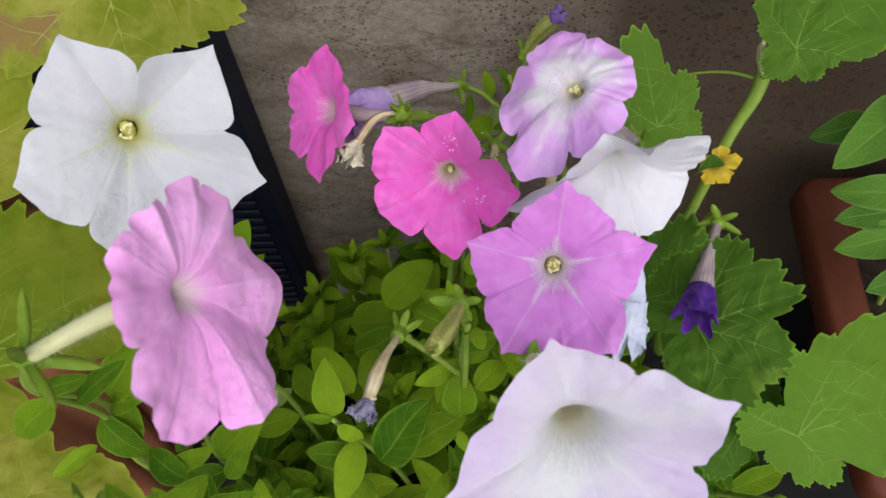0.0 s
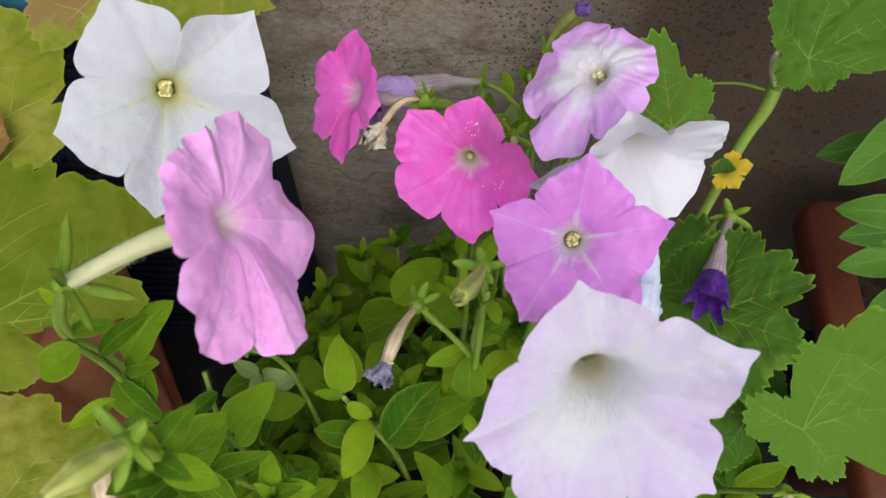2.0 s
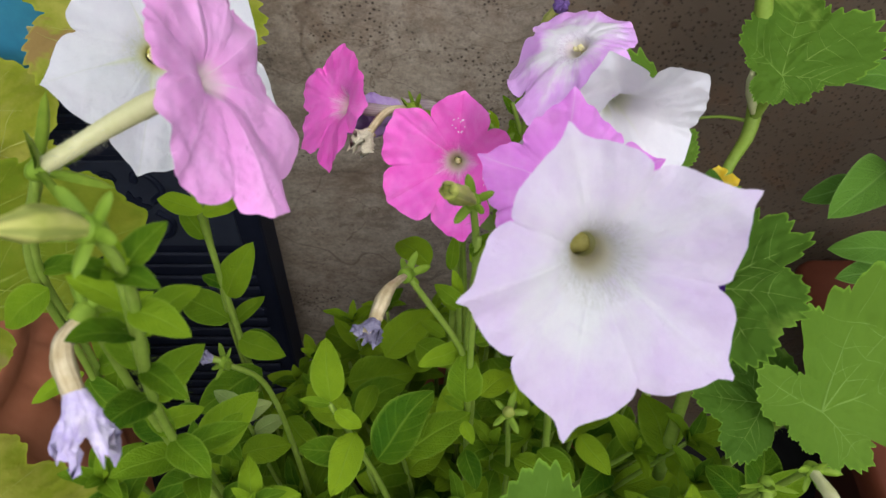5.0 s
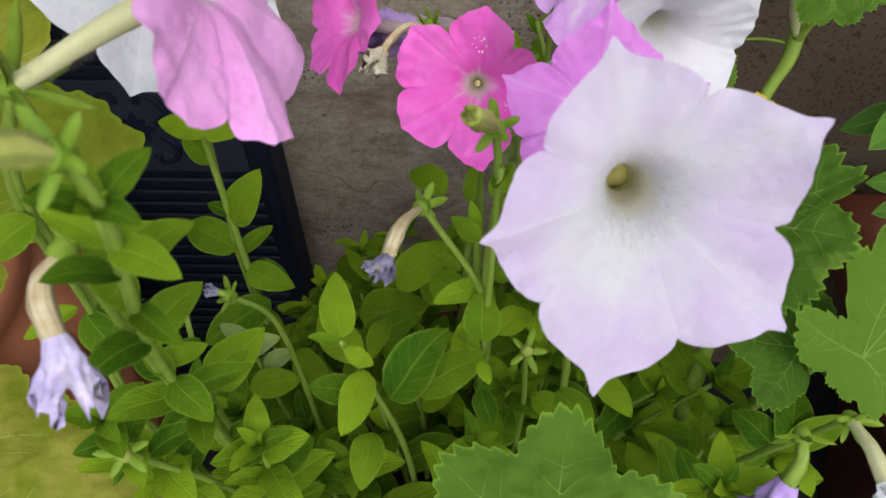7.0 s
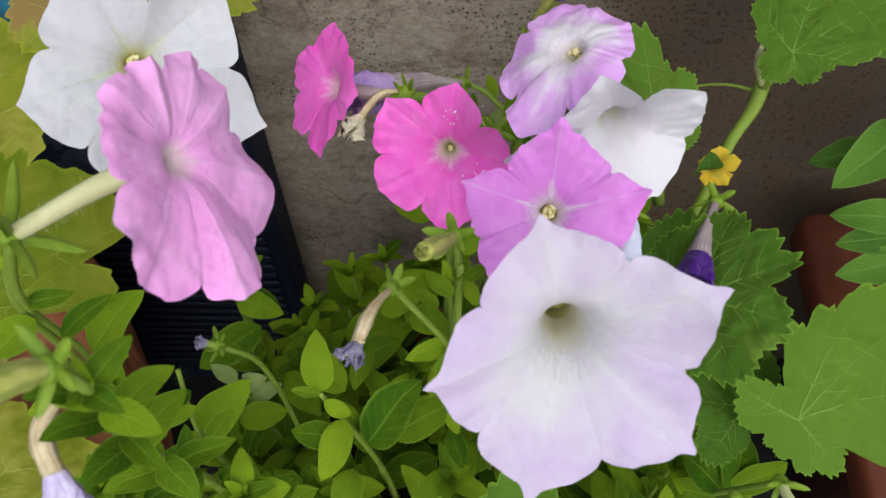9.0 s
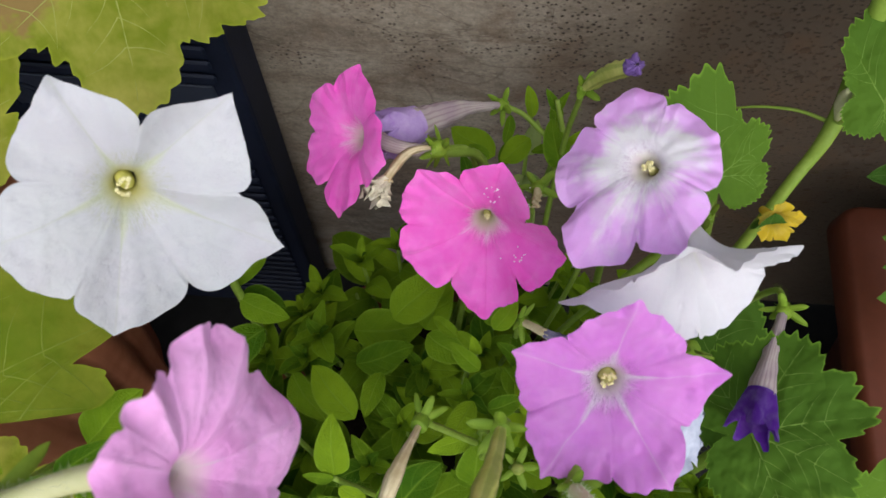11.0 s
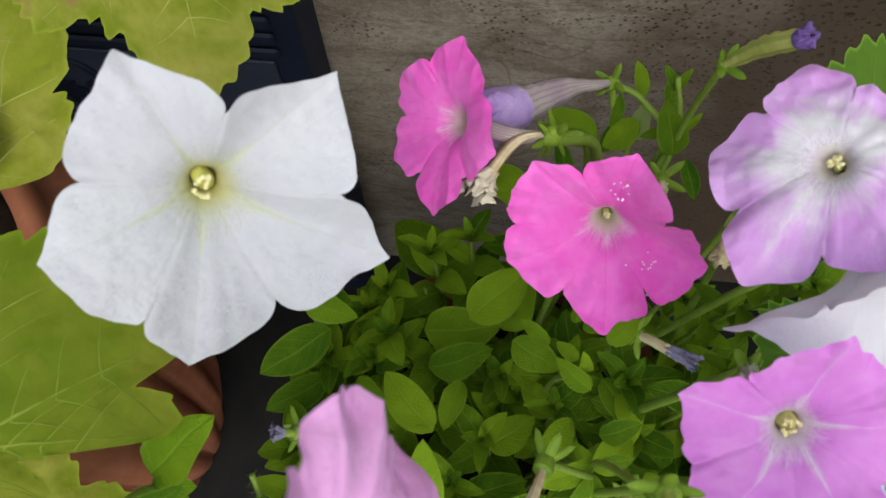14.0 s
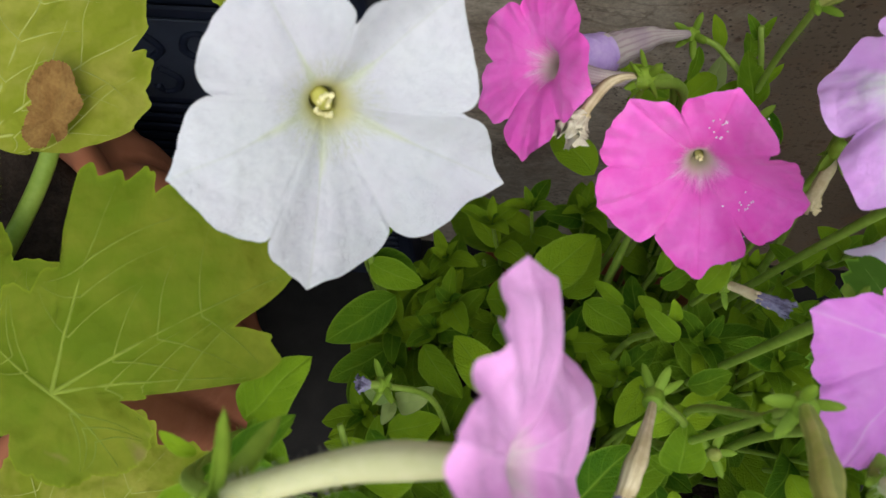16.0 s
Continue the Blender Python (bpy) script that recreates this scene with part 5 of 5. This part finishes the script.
leafy("small pale petunia shoot under the bright pink bloom", [(0.012, 0.372, 0.240), (0.012, 0.362, 0.310), (0.011, 0.360, 0.345)], [
    ((0.008, 0.375, 0.335), (0.010, 0.384, 0.347), 0.85), ((0.013, 0.352, 0.340), (0.002, 0.359, 0.346), 0.95), ((0.012, 0.358, 0.340), (0.009, 0.362, 0.351), 0.95),
    ((0.017, 0.365, 0.350), (0.024, 0.373, 0.360), 0.95), ((0.024, 0.383, 0.320), (0.020, 0.396, 0.326), 1.00), ((0.017, 0.339, 0.335), (0.029, 0.342, 0.341), 1.05),
    ((0.027, 0.368, 0.280), (0.042, 0.350, 0.275), 1.10), ((-0.003, 0.450, 0.250), (-0.024, 0.474, 0.250), 1.05), ((0.006, 0.380, 0.280), (-0.006, 0.389, 0.280), 1.05),
    ((0.012, 0.366, 0.320), (0.004, 0.371, 0.322), 1.00), ((0.016, 0.382, 0.300), (0.028, 0.388, 0.305), 1.05), ((0.043, 0.311, 0.300), (0.056, 0.298, 0.300), 1.05),
])
leafy("hairy petunia side shoot below the soft pink bloom", [(-0.116, 0.300, 0.300), (-0.113, 0.310, 0.360), (-0.101, 0.295, 0.430), (-0.085, 0.289, 0.470)], [
    ((-0.101, 0.295, 0.430), (-0.089, 0.299, 0.430), 1.10), ((-0.100, 0.293, 0.425), (-0.112, 0.284, 0.420), 1.20), ((-0.114, 0.314, 0.360), (-0.095, 0.328, 0.380), 1.10),
    ((-0.113, 0.311, 0.360), (-0.100, 0.311, 0.365), 1.10), ((-0.105, 0.300, 0.400), (-0.089, 0.310, 0.410), 0.80), ((-0.115, 0.306, 0.360), (-0.100, 0.292, 0.350), 1.10),
    ((-0.088, 0.288, 0.360), (-0.073, 0.295, 0.360), 1.10), ((-0.081, 0.284, 0.360), (-0.098, 0.294, 0.360), 1.00), ((-0.070, 0.286, 0.350), (-0.062, 0.296, 0.355), 1.20),
    ((-0.101, 0.289, 0.390), (-0.114, 0.279, 0.390), 0.60), ((-0.099, 0.298, 0.440), (-0.105, 0.301, 0.445), 0.90),
])

leafy("bright young petunia shoot beside the toothed squash leaf", [(0.112, 0.296, 0.220), (0.120, 0.290, 0.300)], [
    ((0.122, 0.288, 0.305), (0.130, 0.309, 0.315), 1.20), ((0.122, 0.288, 0.305), (0.144, 0.297, 0.312), 1.10), ((0.120, 0.288, 0.303), (0.106, 0.300, 0.310), 1.20),
    ((0.118, 0.286, 0.300), (0.098, 0.292, 0.300), 1.20), ((0.121, 0.286, 0.303), (0.126, 0.270, 0.310), 1.10), ((0.117, 0.292, 0.280), (0.143, 0.284, 0.285), 1.20),
])

tall = [
    ("bushy petunia shoot with small hairy buds", (-0.075, 0.310, SOIL_Z), [(-0.075, 0.285, 0.30), (-0.066, 0.262, 0.41), (-0.050, 0.247, 0.486)], 0.020),
    ("bushy petunia shoot with narrow pale leaves", (-0.085, 0.300, SOIL_Z), [(-0.095, 0.278, 0.28), (-0.092, 0.262, 0.375)], 0.024),
    ("fresh petunia shoot with pointed paired leaves", (-0.060, 0.300, SOIL_Z), [(-0.062, 0.280, 0.26), (-0.058, 0.272, 0.335)], 0.027),
    ("leafy petunia shoot leaning over the pot's edge", (0.075, 0.320, SOIL_Z), [(0.092, 0.290, 0.24), (0.088, 0.262, 0.335)], 0.027),
    ("leafy petunia shoot in the shade of the lavender bloom", (0.060, 0.390, SOIL_Z), [(0.075, 0.400, 0.25), (0.088, 0.395, 0.335)], 0.024),
]
for label, base, pts, size in tall:
    shoot(label, base, pts, size, rnd, first=0.38, step=0.085)
count = 0
while count < 33:
    a, r = rnd.uniform(0, 6.283), 0.118 * math.sqrt(rnd.random())
    x, y = MID[0] + r * math.cos(a), MID[1] + r * math.sin(a) - 0.012
    if (x < -0.085 and y > 0.36) or y > 0.455:
        continue
    bx, by = MID[0] + (x - MID[0]) * 0.6, MID[1] + (y - MID[1]) * 0.6
    top_z = canopy(x, y) + rnd.uniform(-0.075, 0.010)
    shoot("leafy green petunia shoot growing in the clay pot", (bx, by, SOIL_Z), [((bx + x) / 2 + rnd.uniform(-0.012, 0.012), (by + y) / 2 + rnd.uniform(-0.012, 0.012), (SOIL_Z + top_z) / 2), (x, y, top_z)], rnd.uniform(0.032, 0.043), rnd, first=0.40, step=0.26)
    count += 1

for x, y, z in [(-0.017, 0.344, 0.250), (0.013, 0.360, 0.245), (0.027, 0.334, 0.260), (-0.029, 0.324, 0.262), (-0.009, 0.378, 0.215), (0.045, 0.350, 0.255), (0.036, 0.366, 0.285), (0.060, 0.358, 0.295), (0.078, 0.374, 0.280), (0.020, 0.385, 0.235), (0.104, 0.300, 0.295), (0.122, 0.288, 0.290), (-0.070, 0.285, 0.235), (-0.045, 0.262, 0.235), (-0.020, 0.255, 0.235), (0.010, 0.255, 0.240), (0.045, 0.250, 0.240), (-0.090, 0.300, 0.220), (-0.055, 0.300, 0.240)]:
    shoot("bright leafy petunia shoot in the middle of the pot", (x * 0.7, 0.345 + (y - 0.345) * 0.6, SOIL_Z), [(x * 0.9 + 0.004, y, (SOIL_Z + z) / 2), (x, y, z)], rnd.uniform(0.030, 0.036), rnd, first=0.5, step=0.25)

for k in range(30):
    a = radians(12 * k + rnd.uniform(-4, 4))
    c, d = math.cos(a), math.sin(a)
    if d > 0.55 and 0.0 < c < 0.35:
        continue
    z = rnd.uniform(0.172, 0.215)
    shoot("low petunia shoot with dark leaves spilling over the pot's rim", (MID[0] + 0.085 * c, MID[1] + 0.085 * d, SOIL_Z), [(MID[0] + 0.094 * c, MID[1] + 0.094 * d, (SOIL_Z + z) / 2 + 0.01), (MID[0] + 0.106 * c, MID[1] + 0.106 * d, z)], rnd.uniform(0.030, 0.038), rnd, first=0.55, step=0.22)

# ---- squash on the right: vine, leaves, flower, tendril ----
O = Vector((0.110, 0.340, SOIL_Z))
vine = rootof("squash_vine", O, "squash vine with hairy stems, toothed green leaves and a yellow flower", "plant", "squash vines")
vp = [O, (0.118, 0.400, 0.22), (0.138, 0.440, 0.318), (0.156, 0.468, 0.340), (0.151, 0.492, 0.40), (0.144, 0.500, 0.47), (0.150, 0.505, 0.56)]
part("vine_stem", tube_mesh("vine_stem", vp, [0.0024, 0.0026, 0.0028, 0.0046, 0.0026, 0.0023], STEM, O, 12, 0.03), vine)
part("vine_hairs", hairs_mesh("vine_hairs", vp, 0.0033, STEM, O, 500, 0.0026, 3), vine)["kind"] = "stuff"
part("tendril", tube_mesh("tendril", [(0.155, 0.468, 0.338), (0.143, 0.474, 0.336), (0.130, 0.478, 0.331), (0.120, 0.482, 0.322)], [0.0010, 0.0007, 0.0005], STEM, O, 6), vine)
squash_leaf(vine, O, (0.0955, 0.3296, 0.3801), (-0.642, -0.134, 0.755), (0.751, 0.088, 0.655), 0.0355, SQUASH, 3, stalk=[(0.103, 0.325, 0.25), (0.100, 0.330, 0.35)], ribs=(0, 49, -36, -81, 112), form=[(-150, 0.50), (-129, 0.60), (-101, 0.70), (-81, 0.85), (-60, 0.78), (-36, 0.88), (-13, 0.68), (0, 0.98), (10, 0.84), (22, 0.92), (30, 0.78), (49, 0.93), (80, 0.74), (110, 0.76), (150, 0.60), (178, 0.20)])
squash_leaf(vine, O, (0.1334, 0.2982, 0.3528), (0.098, -0.705, 0.702), (0.275, 0.734, 0.621), 0.0394, SQUASH, 8, stalk=[(0.125, 0.33, 0.22), (0.130, 0.310, 0.325)], cup=-0.13, teeth=0.8, ribs=(0, -22, -55, -125, 75), form=[(-171, 0.33), (-156, 0.47), (-141, 0.48), (-125, 0.62), (-110, 0.50), (-104, 0.44), (-100, 0.82), (-70, 1.05), (-40, 1.20), (-5, 1.33), (8, 1.23), (10, 1.03), (19, 1.05), (21, 0.86), (34, 0.93), (38, 0.56), (44, 0.34), (53, 0.38), (60, 0.52), (72, 0.70), (82, 0.63), (99, 0.55), (115, 0.43), (125, 0.30), (155, 0.32)])
squash_leaf(vine, O, (0.0992, 0.4290, 0.3571), (0.046, -0.76, 0.648), (-0.221, 0.625, 0.749), 0.0405, SQUASH, 12, stalk=[(0.112, 0.43, 0.30)], ribs=(0, -57, 41, 90, -100), form=[(-150, 0.40), (-96, 0.43), (-75, 0.38), (-57, 0.53), (-40, 0.58), (-23, 0.52), (-15, 0.62), (-5, 0.92), (0, 1.0), (16, 0.93), (41, 0.85), (70, 0.80), (110, 0.60), (150, 0.45), (178, 0.15)])
squash_leaf(vine, O, (0.1562, 0.4559, 0.3742), (-0.233, -0.415, 0.879), (-0.022, -0.902, -0.432), 0.040, SQUASH, 17, stalk=[(0.156, 0.468, 0.342), (0.157, 0.462, 0.360)], ribs=(0, 75, 120, 160, -150), form=[(-175, 0.91), (-160, 0.77), (-147, 0.66), (-130, 0.45), (-100, 0.24), (-60, 0.36), (-30, 0.34), (0, 0.26), (20, 0.36), (51, 0.36), (70, 0.42), (78, 0.64), (88, 0.82), (96, 0.97), (104, 1.10), (115, 1.17), (126, 1.22), (135, 1.05), (142, 0.94), (147, 0.98), (156, 1.13), (165, 1.09), (175, 1.02)])
squash_leaf(vine, O, (0.098, 0.356, 0.330), (-0.2, -0.4, 0.9), (0.3, 0.9, 0.2), 0.040, SQUASH, 21, stalk=[(0.11, 0.36, 0.27)])
squash_leaf(vine, O, (0.034, 0.238, 0.336), (0.0, -0.35, 0.94), (0.15, 0.95, 0.30), 0.044, SQUASH, 26, stalk=[(0.07, 0.25, 0.25)])
squash_leaf(vine, O, (0.118, 0.306, 0.345), (0.2, -0.3, 0.93), (-0.3, 0.6, 0.2), 0.026, SQUASH, 31, stalk=[(0.12, 0.315, 0.30)])
fl = corolla_mesh("squash_petals", YELLOW, (0.127, 0.421, 0.339), (0.2, -0.75, 0.62), [(90, 0.0100, 0.004), (18, 0.0110, 0.006), (306, 0.0100, 0.005), (234, 0.0095, 0.004), (162, 0.0100, 0.005)], O, r0=0.002, notch=0.60, full_out=0.95, soft=0.0, funnel=0.006, ruffle=0.002, seed=4, around=80, along=10)
part("squash_flower", fl, vine, "small bright yellow squash flower")
put_leaf(vine, O, (0.124, 0.424, 0.333), (0.122, 0.413, 0.352), (0.1, -0.9, 0.4), BROAD_LEAF[0], 1.0, "small_leaf")
part("flower_bud", tube_mesh("flower_bud", [(0.154, 0.466, 0.345), (0.148, 0.464, 0.362), (0.145, 0.462, 0.372)], [0.0014, 0.0030, 0.0024, 0.0010], TUBE_PALE, O, 10, 0.05), vine, "small withered squash flower bud")

# ---- squash on the left ----
Q = Vector((-0.290, 0.365, 0.232))
vine2 = rootof("squash_vine", Q, "yellowing squash plant with broad ragged leaves in the ribbed pot", "plant", "squash vines")
part("vine_stem", tube_mesh("vine_stem", [Q, (-0.255, 0.385, 0.27), (-0.235, 0.420, 0.29), (-0.215, 0.460, 0.325)], [0.0045, 0.0040, 0.0034], STEM, Q, 12, 0.03), vine2)
squash_leaf(vine2, Q, (-0.1578, 0.3135, 0.3858), (0.126, -0.361, 0.924), (0.868, 0.491, 0.073), 0.0690, SQUASH_DULL, 41, stalk=[(-0.235, 0.335, 0.29), (-0.185, 0.312, 0.350)], teeth=0.30, cup=0.06, ribs=(2, 48, -22, 108, -75), form=[(-177, 0.22), (-160, 0.20), (-127, 0.30), (-90, 0.34), (-50, 0.40), (-34, 0.24), (-27, 0.34), (-21, 0.80), (-12, 0.82), (-5, 0.71), (2, 1.0), (12, 0.97), (30, 0.89), (38, 0.82), (41, 0.88), (46, 0.82), (53, 0.81), (58, 0.84), (61, 0.46), (75, 0.38), (92, 0.40), (111, 0.43), (122, 0.29), (141, 0.21), (160, 0.19)])
squash_leaf(vine2, Q, (-0.2308, 0.4060, 0.3389), (-0.058, -0.323, 0.945), (0.996, -0.082, 0.033), 0.075, SQUASH_PALE, 47, stalk=[(-0.262, 0.395, 0.275), (-0.240, 0.402, 0.315)], teeth=0.22, cup=0.05, ribs=(8, 40, 75, 118, -100), form=[(-160, 0.10), (-120, 0.05), (-60, 0.05), (-20, 0.10), (-6, 0.26), (2, 0.50), (12, 0.75), (23, 0.83), (33, 0.89), (37, 0.82), (41, 0.96), (61, 1.12), (90, 1.10), (119, 0.86), (154, 0.55), (178, 0.28)])
squash_leaf(vine2, Q, (-0.2500, 0.3450, 0.2900), (0.05, -0.35, 0.94), (0.85, 0.52, 0.0), 0.050, SQUASH_DULL, 49, stalk=[(-0.275, 0.355, 0.265)], teeth=0.3, cup=0.05)
squash_leaf(vine2, Q, (-0.132, 0.482, 0.400), (0.05, -0.45, 0.89), (0.25, -0.9, -0.45), 0.060, SQUASH_PALE, 53, stalk=[(-0.215, 0.460, 0.325), (-0.17, 0.480, 0.370)], rag=0.3, teeth=0.8)
squash_leaf(vine2, Q, (-0.190, 0.262, 0.285), (0.05, -0.20, 0.97), (1.0, 0.0, 0.0), 0.060, SQUASH_PALE, 59, stalk=[(-0.268, 0.320, 0.262), (-0.235, 0.285, 0.270)], teeth=0.35, form=[(-170, 0.45), (-120, 0.80), (-60, 0.95), (-20, 1.15), (6, 1.25), (29, 1.13), (48, 1.07), (63, 0.88), (69, 0.97), (80, 0.95), (110, 0.90), (150, 0.60)])

torn, _ = squash_leaf_mesh(DRY_LEAF, 0.0190, 73, cup=-0.10, pucker=0.2, rag=0.5, teeth=0.6, form=[(-160, 0.5), (-100, 0.35), (-40, 0.7), (0, 1.0), (40, 0.75), (90, 0.4), (150, 0.6)])
patch = part("dry_patch", torn, vine2, "brown dried curling patch on the leaf")
patch.matrix_basis = Matrix.Translation(Vector((-0.2010, 0.4110, 0.3490)) - Q) @ Vector((-0.058, -0.323, 0.945)).to_track_quat("Z", "X").to_matrix().to_4x4()

# ---- broad-leaved plant in the trough ----
R0 = Vector((0.285, 0.430, 0.150))
herb = rootof("broad_leaved_plant", R0, "green herb with smooth pointed leaves in the plastic planter", "plant")
hp = [R0, (0.275, 0.440, 0.22), (0.258, 0.452, 0.29), (0.236, 0.478, 0.345)]
part("stem", tube_mesh("stem", hp, [0.0024, 0.0020, 0.0016], STEM, R0, 8), herb)
for k, (foot, tip) in enumerate([((0.240, 0.486, 0.275), (0.206, 0.476, 0.280)), ((0.251, 0.487, 0.290), (0.205, 0.447, 0.295)), ((0.254, 0.446, 0.265), (0.215, 0.448, 0.270)), ((0.259, 0.446, 0.250), (0.219, 0.438, 0.255)), ((0.261, 0.434, 0.245), (0.221, 0.423, 0.250)), ((0.268, 0.417, 0.240), (0.229, 0.398, 0.250)), ((0.230, 0.483, 0.350), (0.198, 0.480, 0.360)), ((0.265, 0.45, 0.30), (0.305, 0.45, 0.31)), ((0.255, 0.455, 0.30), (0.268, 0.49, 0.33)), ((0.285, 0.440, 0.330), (0.262, 0.470, 0.345)), ((0.300, 0.430, 0.350), (0.330, 0.400, 0.360)), ((0.290, 0.450, 0.370), (0.318, 0.480, 0.390)), ((0.280, 0.440, 0.390), (0.262, 0.425, 0.410)), ((0.300, 0.420, 0.300), (0.285, 0.385, 0.300)), ((0.320, 0.440, 0.300), (0.355, 0.440, 0.310)), ((0.310, 0.460, 0.320), (0.325, 0.495, 0.330)), ((0.285, 0.460, 0.400), (0.270, 0.492, 0.420)), ((0.330, 0.420, 0.380), (0.370, 0.430, 0.390)), ((0.305, 0.470, 0.440), (0.285, 0.450, 0.455))]):
    # leaves after the ninth are added, mostly out of view, to shade the wall
    if k > 8:
        part("leaf_stalk", tube_mesh("leaf_stalk", [(0.281, 0.434, 0.19), (0.5 * (0.281 + foot[0]), 0.5 * (0.434 + foot[1]), 0.6 * foot[2] + 0.06), foot], [0.0018, 0.0015, 0.0010], STEM, R0, 8), herb)
    put_leaf(herb, R0, foot, tip, (0, -0.4, 0.9), BROAD_LEAF[k % 2], 0.8)

# drooping violet bloom and a pale tube low in front
dried_flower("dark violet wilted petunia drooping over the pot's edge", (0.104, 0.268, 0.362), (0.100, 0.256, 0.352), (0.080, 0.300, SOIL_Z), (0.103, 0.261, 0.360), STEM, WILT_MAUVE, [0.0014, 0.0020, 0.0028], 0.0065, 33, sep=60, end_len=0.014)
dried_flower("pale green-white petunia bud on a hairy stalk", (0.121, 0.275, 0.358), (0.124, 0.252, 0.362), (0.088, 0.305, SOIL_Z), (0.122, 0.263, 0.363), TUBE_PALE, TUBE_WHITE, [0.0014, 0.0020, 0.0026], 0.0030, 35, name="petunia_bud", sep=40, end_len=0.004)

# empty calyces, a straw-coloured tube and pale dying leaves among the shoots
dried_flower("empty yellow-green calyx with a stub of dry tube", (0.0290, 0.4150, 0.3670), (0.0285, 0.4080, 0.3700), (0.020, 0.400, SOIL_Z), (0.0288, 0.4115, 0.3690), DRY, DRY, [0.0012, 0.0014, 0.0012], 0.0012, 41, sep=75, end_len=0.002)
dried_flower("straw-coloured dry petunia tube below the lavender bloom", (0.0520, 0.4050, 0.3740), (0.0505, 0.3960, 0.3560), (0.045, 0.395, SOIL_Z), (0.0515, 0.4010, 0.3650), DRY, DRY, [0.0014, 0.0019, 0.0022], 0.0026, 42, sep=35, end_len=0.005)
dried_flower("young petunia bud with blunt sepals and a dry violet scrap", (-0.0790, 0.3320, 0.3300), (-0.0850, 0.3310, 0.3350), (-0.060, 0.330, SOIL_Z), (-0.0820, 0.3315, 0.3330), STEM, DRY_BLUE, [0.0012, 0.0014, 0.0014], 0.0022, 43, via=[(-0.062, 0.333, 0.24), (-0.066, 0.333, 0.31)], name="petunia_bud", sep=60, end_len=0.004)
PE = Vector((-0.070, 0.345, SOIL_Z))
dying = rootof("petunia_shoot", PE, "dying petunia shoot with pale cream leaves", "plant", "leafy petunia shoots")
part("stem", tube_mesh("stem", [PE, (-0.078, 0.338, 0.22), (-0.080, 0.333, 0.295)], [0.0014, 0.0011, 0.0008], STEM, PE, 8, 0.02), dying)
for foot, tip in [((-0.079, 0.334, 0.288), (-0.068, 0.332, 0.300)), ((-0.080, 0.333, 0.295), (-0.090, 0.336, 0.303)), ((-0.080, 0.333, 0.292), (-0.082, 0.324, 0.296)), ((-0.079, 0.335, 0.270), (-0.066, 0.342, 0.272))]:
    put_leaf(dying, PE, foot, tip, (0.1, -0.4, 0.9), PALE_LEAF, 1.1)
PW = Vector((0.040, 0.430, SOIL_Z))
pale = rootof("petunia_shoot", PW, "pale petunia shoot behind the pink blooms", "plant", "leafy petunia shoots")
part("stem", tube_mesh("stem", [PW, (0.034, 0.448, 0.24), (0.030, 0.455, 0.315)], [0.0014, 0.0012, 0.0009], STEM, PW, 8, 0.02), pale)
for foot, tip in [((0.030, 0.455, 0.315), (0.033, 0.463, 0.330)), ((0.031, 0.452, 0.300), (0.020, 0.440, 0.300)), ((0.031, 0.452, 0.300), (0.040, 0.440, 0.308)), ((0.032, 0.450, 0.280), (0.036, 0.432, 0.285)), ((0.032, 0.450, 0.280), (0.018, 0.455, 0.290))]:
    put_leaf(pale, PW, foot, tip, (0, -0.6, 0.8), PALE_LEAF, 1.0)


def seed_pod(label, place, base, seed):
    """A round green capsule in an open star of sepals on its own stalk."""
    base, place = Vector(base), Vector(place)
    root = rootof("seed_pod", base, label, "seed pod", "petunia seed pods")
    up = Vector((0.05, -0.35, 0.93)).normalized()
    part("capsule", ball_mesh("capsule", [place + up * 0.002], 0.0030, BUD, base, seed=seed), root, "round hairy green capsule")
    calyx(root, place, up, base, 72, 0.95, seed)
    part("stalk", tube_mesh("stalk", [base, base.lerp(place, 0.6) + Vector((0.004, 0.004, 0)), place], [0.0015, 0.0012, 0.0011], STEM, base, 8, 0.02), root)


seed_pod("round green petunia seed pod in a star of sepals", (0.0310, 0.3220, 0.3100), (0.030, 0.330, SOIL_Z), 51)
seed_pod("pale ripening petunia seed pod in pointed sepals", (-0.0900, 0.2590, 0.3600), (-0.075, 0.305, SOIL_Z), 52)
